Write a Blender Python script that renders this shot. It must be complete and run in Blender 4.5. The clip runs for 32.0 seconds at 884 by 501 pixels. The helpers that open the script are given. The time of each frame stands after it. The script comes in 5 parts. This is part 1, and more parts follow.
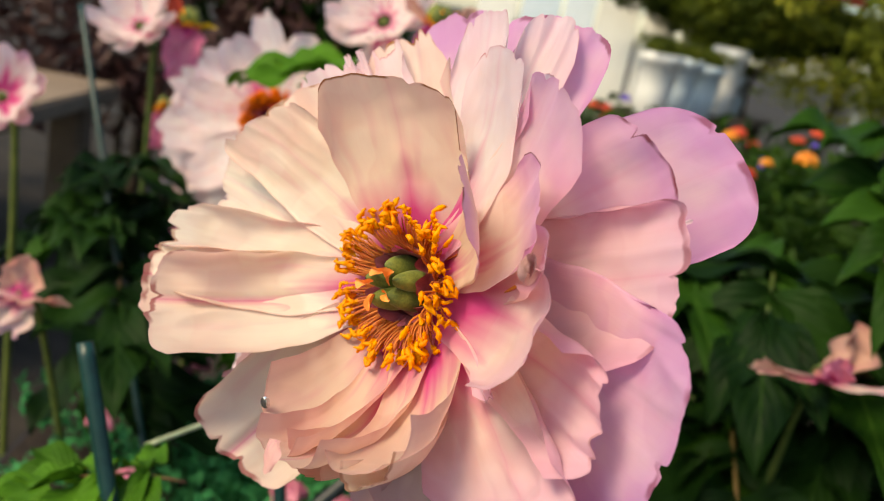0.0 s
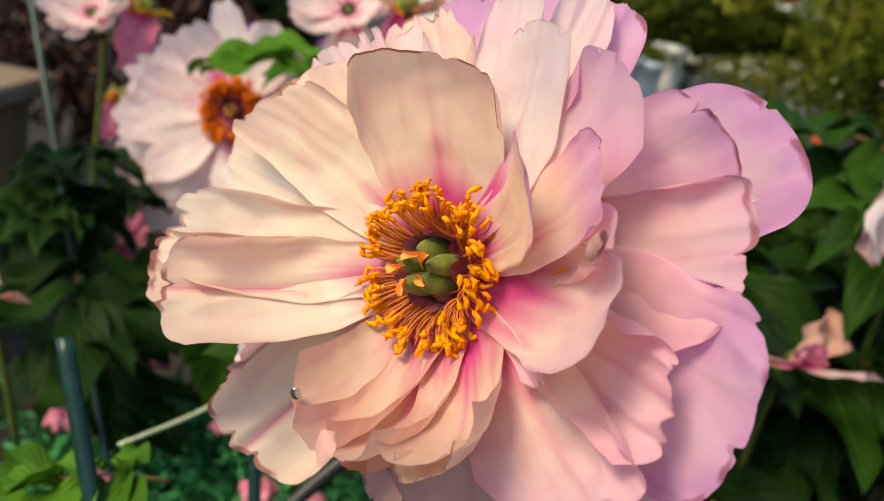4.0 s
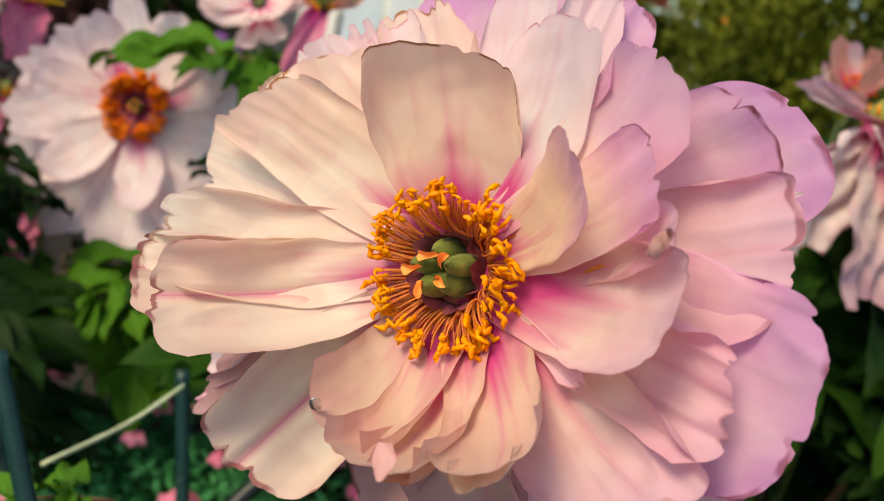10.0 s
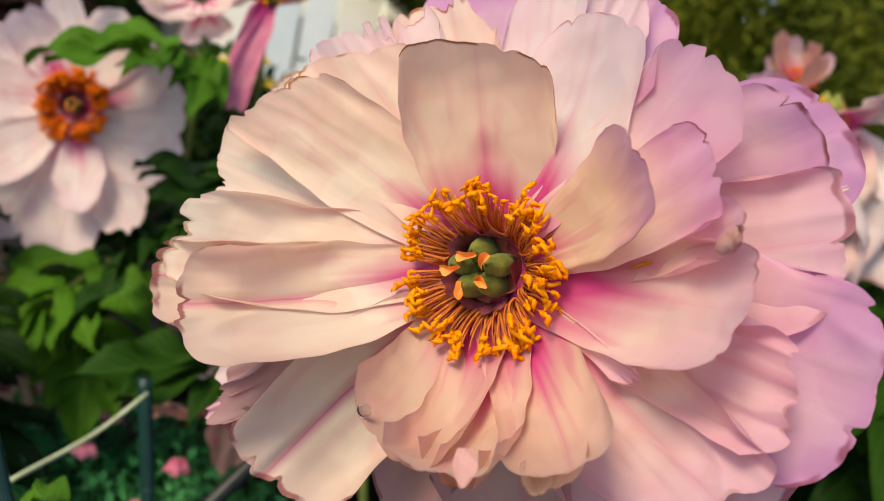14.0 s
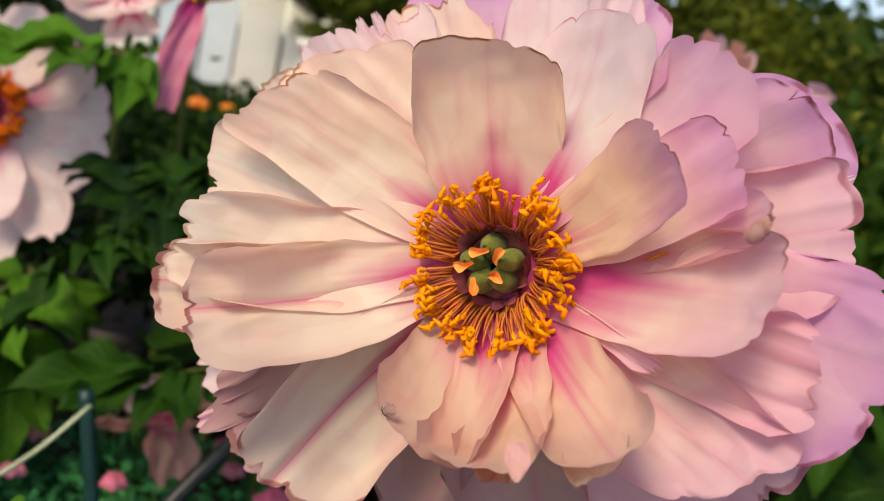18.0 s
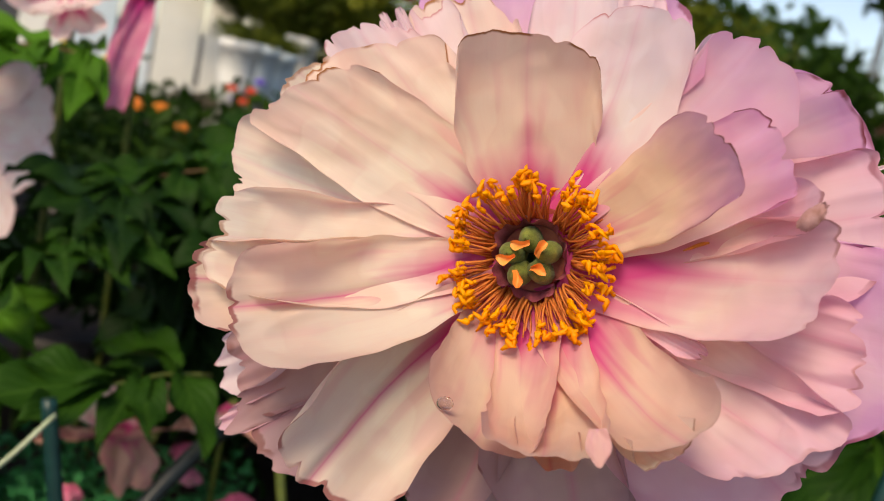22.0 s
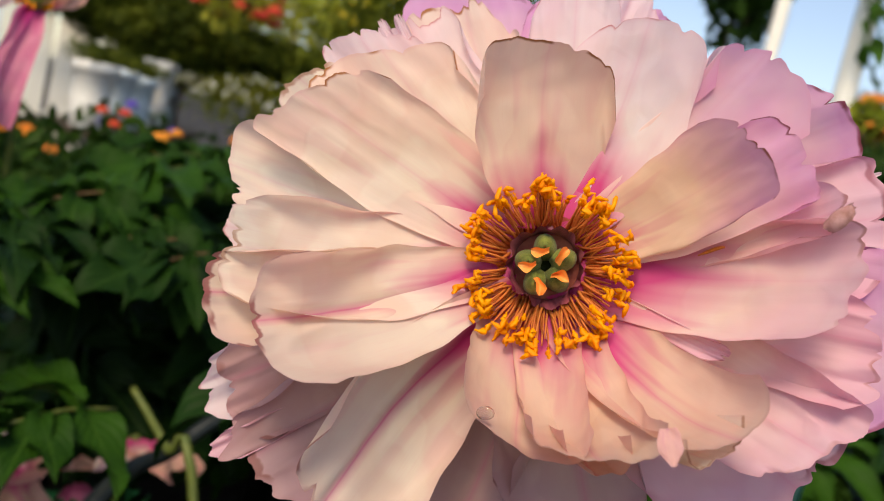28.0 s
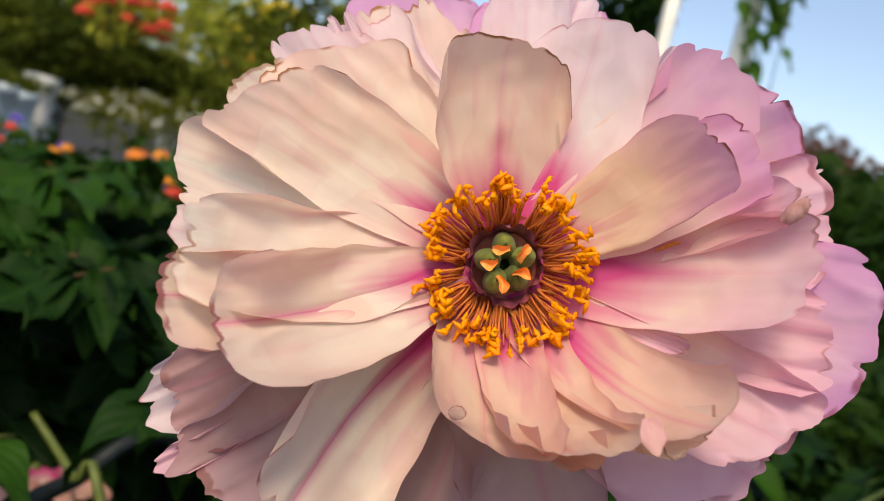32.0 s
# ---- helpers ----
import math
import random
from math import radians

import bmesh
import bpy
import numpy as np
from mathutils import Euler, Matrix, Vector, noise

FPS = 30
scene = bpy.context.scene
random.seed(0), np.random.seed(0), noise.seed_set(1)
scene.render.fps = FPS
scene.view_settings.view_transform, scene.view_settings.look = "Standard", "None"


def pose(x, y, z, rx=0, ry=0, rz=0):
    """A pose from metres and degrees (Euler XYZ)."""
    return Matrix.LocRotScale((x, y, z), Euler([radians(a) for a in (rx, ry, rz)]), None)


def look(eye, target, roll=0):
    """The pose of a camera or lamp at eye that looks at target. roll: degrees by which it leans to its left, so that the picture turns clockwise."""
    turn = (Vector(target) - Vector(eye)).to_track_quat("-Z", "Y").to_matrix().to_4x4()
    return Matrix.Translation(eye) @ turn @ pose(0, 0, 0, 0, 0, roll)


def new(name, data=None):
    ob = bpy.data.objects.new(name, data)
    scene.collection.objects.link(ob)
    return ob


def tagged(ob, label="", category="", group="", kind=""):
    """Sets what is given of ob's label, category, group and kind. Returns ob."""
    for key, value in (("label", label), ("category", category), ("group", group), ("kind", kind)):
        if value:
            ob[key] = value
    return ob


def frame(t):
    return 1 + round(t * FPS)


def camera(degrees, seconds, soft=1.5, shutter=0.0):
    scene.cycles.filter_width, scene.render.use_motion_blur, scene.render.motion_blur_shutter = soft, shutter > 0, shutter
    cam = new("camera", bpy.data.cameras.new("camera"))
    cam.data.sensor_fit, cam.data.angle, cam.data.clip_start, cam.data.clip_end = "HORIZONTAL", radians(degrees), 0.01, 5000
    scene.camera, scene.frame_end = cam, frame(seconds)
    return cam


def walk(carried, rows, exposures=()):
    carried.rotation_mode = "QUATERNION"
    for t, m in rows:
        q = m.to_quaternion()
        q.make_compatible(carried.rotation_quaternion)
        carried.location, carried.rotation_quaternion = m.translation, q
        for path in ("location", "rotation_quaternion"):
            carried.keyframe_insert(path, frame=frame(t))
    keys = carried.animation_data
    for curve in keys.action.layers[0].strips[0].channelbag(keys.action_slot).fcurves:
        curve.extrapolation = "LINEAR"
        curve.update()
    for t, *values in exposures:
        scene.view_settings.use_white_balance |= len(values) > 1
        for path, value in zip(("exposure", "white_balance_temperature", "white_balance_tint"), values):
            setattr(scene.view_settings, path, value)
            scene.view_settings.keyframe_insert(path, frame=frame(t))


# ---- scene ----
# The eye circles from the right to the front of one open peony; everything is in metres.
cam = camera(54.3, 32.0, soft=1.0)
cam.data.dof.use_dof, cam.data.dof.focus_distance, cam.data.dof.aperture_fstop = True, 0.245, 12.5
METRES, EYE, TILT, LEAN, TURN = 0.24, 0.85, -16.0, -11.0, 0.0
ROWS = [
    (0.0, 0.0, 0.0, 0.0, 0.0, 0.0, -0.0),
    (0.5, -0.016, 0.005, -0.0011, -0.51, 0.05, 0.02),
    (1.0, -0.0312, 0.0113, -0.0037, -0.91, 0.04, 0.01),
    (1.5, -0.0493, 0.0154, -0.0055, -1.33, 0.03, 0.06),
    (2.0, -0.0665, 0.0174, -0.0066, -1.81, 0.01, 0.18),
    (2.5, -0.0801, 0.0239, -0.009, -2.3, -0.06, 0.24),
    (3.0, -0.0934, 0.0313, -0.0113, -2.88, -0.21, 0.31),
    (3.5, -0.1047, 0.0384, -0.0135, -3.33, -0.33, 0.38),
    (5.5, -0.15, 0.0524, -0.0172, -5.94, -0.15, 0.56),
    (6.0, -0.1613, 0.0558, -0.0173, -6.53, -0.08, 0.61),
    (6.5, -0.1787, 0.06, -0.017, -7.2, -0.03, 0.6),
    (7.0, -0.1998, 0.0625, -0.0175, -7.77, -0.04, 0.55),
    (7.5, -0.2187, 0.0649, -0.0204, -8.25, -0.13, 0.43),
    (8.0, -0.2368, 0.0698, -0.0209, -8.84, -0.21, 0.49),
    (8.5, -0.2475, 0.0751, -0.0193, -9.46, -0.27, 0.67),
    (9.0, -0.256, 0.0804, -0.0154, -10.23, -0.32, 0.95),
    (9.5, -0.2656, 0.0893, -0.0128, -11.03, -0.52, 1.14),
    (10.0, -0.2764, 0.0989, -0.0095, -11.77, -0.64, 1.35),
    (10.5, -0.2934, 0.1071, -0.006, -12.52, -0.65, 1.5),
    (11.0, -0.3094, 0.1102, -0.0037, -13.08, -0.66, 1.61),
    (11.5, -0.3264, 0.1151, -0.0021, -13.74, -0.67, 1.68),
    (12.0, -0.3431, 0.1183, 0.0022, -14.29, -0.75, 1.85),
    (12.5, -0.3564, 0.1202, 0.004, -14.73, -0.84, 2.03),
    (13.0, -0.3732, 0.1271, 0.0039, -15.37, -0.91, 2.23),
    (13.5, -0.3895, 0.1354, 0.0037, -16.18, -1.03, 2.45),
    (14.0, -0.4096, 0.1431, 0.0029, -17.02, -1.21, 2.7),
    (14.5, -0.4279, 0.1526, 0.0004, -17.95, -1.36, 2.77),
    (16.5, -0.4786, 0.1741, 0.0043, -20.81, -1.43, 3.37),
    (17.0, -0.4928, 0.1778, 0.0087, -21.63, -1.43, 3.61),
    (17.5, -0.5087, 0.1837, 0.0073, -22.48, -1.52, 3.77),
    (18.0, -0.5263, 0.1887, 0.0064, -23.15, -1.58, 3.93),
    (18.5, -0.5416, 0.1969, 0.0055, -23.76, -1.8, 4.0),
    (19.0, -0.5561, 0.206, 0.0066, -24.37, -2.06, 4.15),
    (19.5, -0.5689, 0.2091, 0.0077, -25.02, -2.06, 4.25),
    (20.0, -0.5816, 0.2156, 0.0048, -25.69, -2.19, 4.25),
    (20.5, -0.5997, 0.2206, 0.0052, -26.34, -2.14, 4.36),
    (21.0, -0.6167, 0.227, 0.0071, -26.97, -2.04, 4.51),
    (21.5, -0.6355, 0.2383, 0.0088, -27.73, -1.99, 4.62),
    (22.0, -0.6574, 0.2464, 0.0093, -28.3, -1.94, 4.71),
    (22.5, -0.6756, 0.2538, 0.0081, -28.85, -1.89, 4.74),
    (23.0, -0.6914, 0.2666, 0.0058, -29.58, -1.77, 4.78),
    (23.5, -0.7077, 0.2743, 0.0062, -30.27, -1.76, 4.88),
    (24.0, -0.7245, 0.2841, 0.0054, -30.96, -1.71, 4.84),
    (24.5, -0.7378, 0.2944, 0.0074, -31.82, -1.6, 4.82),
    (25.0, -0.7457, 0.3033, 0.0095, -32.67, -1.5, 4.87),
    (25.5, -0.7531, 0.3196, 0.0088, -33.77, -1.31, 5.04),
    (27.5, -0.7947, 0.3568, 0.0058, -36.87, -0.81, 5.35),
    (28.0, -0.8075, 0.3668, 0.0028, -37.49, -0.92, 5.33),
    (28.5, -0.8142, 0.3738, 0.003, -38.5, -0.8, 5.43),
    (29.0, -0.822, 0.3835, 0.0037, -39.29, -0.75, 5.63),
    (29.5, -0.8255, 0.396, 0.0018, -39.99, -1.05, 5.62),
    (30.0, -0.83, 0.4052, 0.0003, -40.72, -1.15, 5.69),
    (30.5, -0.8361, 0.4139, 0.0019, -41.74, -0.98, 5.78),
    (31.0, -0.8428, 0.4205, 0.0003, -42.72, -0.68, 5.91),
    (31.5, -0.8486, 0.4275, -0.0036, -43.73, -0.55, 5.96),
    (32.0, -0.8541, 0.4339, -0.0124, -44.43, -0.42, 6.08),
]
walk(cam, [(t, pose(0, 0, EYE, TILT, LEAN, TURN) @ pose(METRES * x, METRES * y, METRES * z, 90 + pitch, roll, yaw)) for t, x, y, z, yaw, pitch, roll in ROWS],
     exposures=((0, 0.55, 7850, 9), (12, 0.38, 7600, 12), (25, 0.32, 7500, 16), (32, 0.36, 7250, 14)))

# ---- light ----
SUN_ELEVATION, SUN_AZIMUTH = 47.0, -124.0  # the sun stands high behind the eye, veiled by thin cloud
world = bpy.data.worlds.new("sky")
scene.world = world
world.use_nodes = True
wn = world.node_tree.nodes
wn.clear()
sky = wn.new("ShaderNodeTexSky")
sky.sky_type, sky.sun_disc = "NISHITA", False
sky.sun_elevation, sky.sun_rotation = radians(SUN_ELEVATION), radians(SUN_AZIMUTH)
sky.air_density, sky.dust_density, sky.ozone_density = 1.0, 1.0, 1.5
wb = wn.new("ShaderNodeBackground")
wb.inputs["Strength"].default_value = 0.15
wo = wn.new("ShaderNodeOutputWorld")
world.node_tree.links.new(sky.outputs[0], wb.inputs["Color"])
world.node_tree.links.new(wb.outputs[0], wo.inputs["Surface"])
sun_data = bpy.data.lights.new("sun", "SUN")
sun_data.energy, sun_data.angle, sun_data.color = 2.6, radians(22), (1.0, 0.87, 0.66)
sun = new("sun", sun_data)
_e, _a = radians(SUN_ELEVATION), radians(SUN_AZIMUTH)
sun_way = Vector((math.sin(_a) * math.cos(_e), math.cos(_a) * math.cos(_e), math.sin(_e)))
sun.matrix_world = look(sun_way * 5, (0, 0, 0))

# ---- materials ----


def material(name, rough=0.6):
    m = bpy.data.materials.new(name)
    m.use_nodes = True
    b = m.node_tree.nodes["Principled BSDF"]
    b.inputs["Roughness"].default_value = rough
    return m, m.node_tree.nodes, m.node_tree.links, b


def ramp(nodes, links, source, stops):
    r = nodes.new("ShaderNodeValToRGB")
    while len(r.color_ramp.elements) < len(stops):
        r.color_ramp.elements.new(0.5)
    for e, (p, c) in zip(r.color_ramp.elements, stops):
        e.position = p
        e.color = (*c, 1) if not isinstance(c, (int, float)) else (c, c, c, 1)
    links.new(source, r.inputs[0])
    return r.outputs[0]


def mixc(nodes, links, fac, a, b, mode="MIX"):
    x = nodes.new("ShaderNodeMix")
    x.data_type, x.blend_type = "RGBA", mode
    for sock, v in ((x.inputs[0], fac), (x.inputs[6], a), (x.inputs[7], b)):
        if isinstance(v, bpy.types.NodeSocket):
            links.new(v, sock)
        elif isinstance(v, (int, float)):
            sock.default_value = v
        else:
            sock.default_value = (*v, 1)
    return x.outputs[2]


def mathn(nodes, links, op, a, b=0.0, clamp=False):
    x = nodes.new("ShaderNodeMath")
    x.operation, x.use_clamp = op, clamp
    for sock, v in ((x.inputs[0], a), (x.inputs[1], b)):
        if isinstance(v, bpy.types.NodeSocket):
            links.new(v, sock)
        else:
            sock.default_value = v
    return x.outputs[0]


def noise_of(nodes, links, scale, detail=3.0, vector=None, rough=0.5):
    n = nodes.new("ShaderNodeTexNoise")
    n.inputs["Scale"].default_value, n.inputs["Detail"].default_value = scale, detail
    n.inputs["Roughness"].default_value = rough
    if vector is not None:
        links.new(vector, n.inputs["Vector"])
    else:
        tc = nodes.new("ShaderNodeTexCoord")
        links.new(tc.outputs["Object"], n.inputs["Vector"])
    return n.outputs["Fac"]


def bumped(nodes, links, bsdf, height, strength=0.3, distance=0.001):
    b = nodes.new("ShaderNodeBump")
    b.inputs["Strength"].default_value, b.inputs["Distance"].default_value = strength, distance
    links.new(height, b.inputs["Height"])
    links.new(b.outputs[0], bsdf.inputs["Normal"])
    return b.outputs[0]


def sheer(m, nodes, links, bsdf, colour, share, normal=None):
    """A thin sheet that lets some light through."""
    tr = nodes.new("ShaderNodeBsdfTranslucent")
    links.new(colour, tr.inputs["Color"])
    if normal is not None:
        links.new(normal, tr.inputs["Normal"])
    mx = nodes.new("ShaderNodeMixShader")
    mx.inputs[0].default_value = share
    links.new(bsdf.outputs[0], mx.inputs[1])
    links.new(tr.outputs[0], mx.inputs[2])
    links.new(mx.outputs[0], nodes["Material Output"].inputs["Surface"])


def petal_material(name, pale, tint, flare, tip, tint_share=0.5, flare_reach=0.50, rib=0.22, brown=0.6, dry=0.5, dry_from=0.988, tip_tint=None, tip_share=0.0):
    m, nodes, links, bsdf = material(name, 0.52)
    uv = nodes.new("ShaderNodeUVMap")
    uv.uv_map = "petal"
    sep = nodes.new("ShaderNodeSeparateXYZ")
    links.new(uv.outputs[0], sep.inputs[0])
    u, v = sep.outputs[0], sep.outputs[1]
    info = nodes.new("ShaderNodeObjectInfo")
    # streaks that run from the base to the tip
    comb = nodes.new("ShaderNodeCombineXYZ")
    links.new(mathn(nodes, links, "MULTIPLY", u, 6.0), comb.inputs[0])
    links.new(mathn(nodes, links, "MULTIPLY", v, 1.6), comb.inputs[1])
    links.new(mathn(nodes, links, "MULTIPLY", info.outputs["Random"], 30.0), comb.inputs[2])
    streak = noise_of(nodes, links, 1.0, 1.5, comb.outputs[0], 0.5)
    comb2 = nodes.new("ShaderNodeCombineXYZ")
    links.new(mathn(nodes, links, "MULTIPLY", u, 90.0), comb2.inputs[0])
    links.new(mathn(nodes, links, "MULTIPLY", v, 5.0), comb2.inputs[1])
    fine = noise_of(nodes, links, 1.0, 2.0, comb2.outputs[0])
    cloud = noise_of(nodes, links, 38.0, 3.0)
    side = mathn(nodes, links, "ABSOLUTE", mathn(nodes, links, "SUBTRACT", u, 0.5))
    # broad tint, stronger towards the rim and in streaks
    f = mathn(nodes, links, "MULTIPLY", ramp(nodes, links, cloud, [(0.35, 0.0), (0.7, 1.0)]), 0.38)
    f = mathn(nodes, links, "ADD", f, mathn(nodes, links, "MULTIPLY", side, 0.7))
    f = mathn(nodes, links, "ADD", f, mathn(nodes, links, "MULTIPLY", ramp(nodes, links, streak, [(0.35, 0.0), (0.72, 1.0)]), 0.30))
    f = mathn(nodes, links, "MULTIPLY", f, tint_share, True)
    c = mixc(nodes, links, f, pale, tint)
    # lighter, watery facets
    facet = ramp(nodes, links, noise_of(nodes, links, 62.0, 1.0), [(0.51, 0.0), (0.57, 1.0)])
    c = mixc(nodes, links, mathn(nodes, links, "MULTIPLY", facet, 0.34), c, tuple(min(0.95, x * 1.06 + 0.05) for x in pale))
    # duller patches where two wet petals cling together
    cling = ramp(nodes, links, noise_of(nodes, links, 47.0, 1.5), [(0.54, 0.0), (0.64, 1.0)])
    c = mixc(nodes, links, mathn(nodes, links, "MULTIPLY", cling, 0.24), c, tuple(x * y for x, y in zip(pale, (0.93, 0.80, 0.70))))
    # tint towards the rim
    if tip_tint:
        far = mathn(nodes, links, "ADD", v, mathn(nodes, links, "MULTIPLY", mathn(nodes, links, "SUBTRACT", cloud, 0.5), 0.7))
        c = mixc(nodes, links, mathn(nodes, links, "MULTIPLY", ramp(nodes, links, far, [(0.55, 0.0), (1.0, 1.0)]), tip_share), c, tip_tint)
    # rosy lines that fade towards the rim
    rosy = mathn(nodes, links, "MULTIPLY", ramp(nodes, links, streak, [(0.56, 0.0), (0.66, 1.0)]), ramp(nodes, links, v, [(0.25, 0.42), (0.85, 0.05)]))
    c = mixc(nodes, links, rosy, c, tuple(0.55 * x + 0.45 * y for x, y in zip(tint, flare)))
    # fine veins
    c = mixc(nodes, links, mathn(nodes, links, "MULTIPLY", ramp(nodes, links, fine, [(0.5, 0.0), (0.7, 1.0)]), 0.09), c, tint)
    # pink rib along the middle
    ribf = ramp(nodes, links, side, [(0.0, 1.0), (0.014, 0.55), (0.06, 0.0)])
    ribf = mathn(nodes, links, "MULTIPLY", ribf, ramp(nodes, links, v, [(0.2, 1.0), (0.95, 0.65)]))
    c = mixc(nodes, links, mathn(nodes, links, "MULTIPLY", ribf, rib, True), c, flare)
    # magenta flare at the base, feathered by the streaks
    reach = mathn(nodes, links, "ADD", v, mathn(nodes, links, "MULTIPLY", mathn(nodes, links, "SUBTRACT", 0.5, streak), 0.26))
    reach = mathn(nodes, links, "ADD", reach, mathn(nodes, links, "MULTIPLY", side, 0.55))
    c = mixc(nodes, links, ramp(nodes, links, reach, [(flare_reach * 0.45, 0.95), (flare_reach * 0.7, 0.45), (flare_reach, 0.0)]), c, flare)
    # thin rosy line along the edges
    line = mathn(nodes, links, "MAXIMUM", mathn(nodes, links, "MULTIPLY", side, 2.0), v)
    c = mixc(nodes, links, ramp(nodes, links, line, [(0.980, 0.0), (0.998, 0.16)]), c, tuple(x * y for x, y in zip(tint, (0.9, 0.6, 0.75))))
    # dry, browned rim in places
    rim = mathn(nodes, links, "ADD", v, mathn(nodes, links, "MULTIPLY", mathn(nodes, links, "SUBTRACT", noise_of(nodes, links, 140.0, 3.0), 0.5), 0.022))
    where = ramp(nodes, links, noise_of(nodes, links, 60.0, 2.0), [(dry, 0.0), (dry + 0.07, 1.0)])
    rimf = mathn(nodes, links, "MULTIPLY", ramp(nodes, links, rim, [(dry_from, 0.0), (dry_from + 0.008, 1.0)]), where)
    c = mixc(nodes, links, mathn(nodes, links, "MULTIPLY", rimf, brown), c, tip)
    links.new(c, bsdf.inputs["Base Color"])
    bsdf.inputs["Specular IOR Level"].default_value = 0.28
    bsdf.inputs["Sheen Weight"].default_value = 0.12
    crumple = noise_of(nodes, links, 60.0, 2.0)
    h = mathn(nodes, links, "ADD", mathn(nodes, links, "MULTIPLY", streak, 0.40), mathn(nodes, links, "MULTIPLY", fine, 0.012))
    h = mathn(nodes, links, "ADD", h, mathn(nodes, links, "MULTIPLY", crumple, 1.0))
    h = mathn(nodes, links, "ADD", h, mathn(nodes, links, "MULTIPLY", facet, 0.10))
    nrm = bumped(nodes, links, bsdf, h, 0.38, 0.0017)
    deep = mixc(nodes, links, 0.55, c, c, "MULTIPLY")
    sheer(m, nodes, links, bsdf, deep, 0.44, nrm)
    return m


FLARE = (0.72, 0.05, 0.29)
PALE, ROSE, ORCHID = (0.90, 0.83, 0.71), (0.83, 0.50, 0.48), (0.72, 0.31, 0.62)
MAT_CREAM = petal_material("petal_cream", PALE, ROSE, FLARE, (0.40, 0.15, 0.04), 0.46, 0.56, 0.22, 0.6, 0.53, 0.98)
MAT_CREAM_DRY = petal_material("petal_cream_dry_rim", PALE, ROSE, FLARE, (0.44, 0.16, 0.03), 0.44, 0.46, 0.2, 0.95, 0.49, 0.986, (0.84, 0.56, 0.50), 0.30)
MAT_TAN = petal_material("petal_tan_dry_rim", (0.89, 0.76, 0.61), (0.83, 0.54, 0.46), FLARE, (0.36, 0.13, 0.03), 0.44, 0.56, 0.2, 0.95, 0.47, 0.982, (0.84, 0.54, 0.46), 0.35)
MAT_OCHRE = petal_material("petal_ochre_dry_rim", (0.87, 0.70, 0.51), (0.80, 0.50, 0.39), FLARE, (0.34, 0.10, 0.05), 0.40, 0.34, 0.1, 0.95, 0.47, 0.985, ORCHID, 0.7)
MAT_CREAM_RIB = petal_material("petal_cream_ribbed", (0.89, 0.81, 0.68), ROSE, FLARE, (0.36, 0.08, 0.08), 0.42, 0.50, 0.9, 0.8, 0.46, 0.975, ROSE, 0.3)
MAT_PEACH = petal_material("petal_peach", (0.82, 0.635, 0.49), (0.74, 0.38, 0.35), FLARE, (0.42, 0.14, 0.08), 0.45, 0.57, 0.45, 0.15, 0.55, 0.985, (0.80, 0.46, 0.48), 0.3)
MAT_BLUSH = petal_material("petal_blush", (0.90, 0.735, 0.65), (0.84, 0.50, 0.51), FLARE, (0.42, 0.14, 0.08), 0.45, 0.62, 0.3, 0.5, 0.56, 0.982, ORCHID, 0.45)
MAT_BLUSH_FLARE = petal_material("petal_blush_deep_flare", (0.90, 0.735, 0.65), (0.84, 0.50, 0.51), FLARE, (0.42, 0.14, 0.08), 0.45, 0.74, 0.15, 0.5, 0.56, 0.982, ORCHID, 0.40)
MAT_BLUSH_DRY = petal_material("petal_blush_dry_rim", (0.92, 0.77, 0.71), (0.85, 0.54, 0.56), FLARE, (0.26, 0.05, 0.07), 0.40, 0.55, 0.1, 0.95, 0.50, 0.986, (0.74, 0.34, 0.64), 0.8)
MAT_LILAC = petal_material("petal_lilac", (0.89, 0.66, 0.67), (0.74, 0.30, 0.62), (0.72, 0.20, 0.42), (0.34, 0.08, 0.16), 0.52, 0.3, 0.2, 0.8, 0.5, 0.975, (0.70, 0.28, 0.70), 0.58)
MAT_PINK = petal_material("petal_pink", (0.89, 0.69, 0.66), (0.82, 0.46, 0.56), FLARE, (0.36, 0.08, 0.12), 0.6, 0.45, 0.3, 0.7, 0.5, 0.97, ORCHID, 0.35)
# shade under the bowl, painted into the petal colour
MAT_SHADED = petal_material("petal_shaded", (0.64, 0.45, 0.39), (0.54, 0.31, 0.32), FLARE, (0.30, 0.10, 0.08), 0.6, 0.4, 0.3, 0.7, 0.5, 0.97, (0.50, 0.28, 0.40), 0.4)
MAT_WHITE = petal_material("petal_white", (0.88, 0.81, 0.79), (0.86, 0.60, 0.65), FLARE, (0.55, 0.10, 0.10), 0.40, 0.62, 0.2, 0.7, 0.5, 0.99, (0.80, 0.48, 0.66), 0.25)
MAT_PALE = petal_material("petal_pale", (0.95, 0.85, 0.82), (0.88, 0.58, 0.64), FLARE, (0.55, 0.10, 0.10), 0.34, 0.26, 0.15, 0.5, 0.5, 0.975, (0.84, 0.56, 0.68), 0.2)
MAT_SALMON = petal_material("petal_salmon", (0.80, 0.50, 0.38), (0.74, 0.28, 0.30), FLARE, (0.30, 0.10, 0.04), 0.6, 0.5, 0.3, 0.8)
MAT_MAGENTA = petal_material("petal_magenta", (0.90, 0.34, 0.46), (0.82, 0.16, 0.38), (0.60, 0.03, 0.25), (0.25, 0.05, 0.06), 0.75, 0.5, 0.3, 0.8)


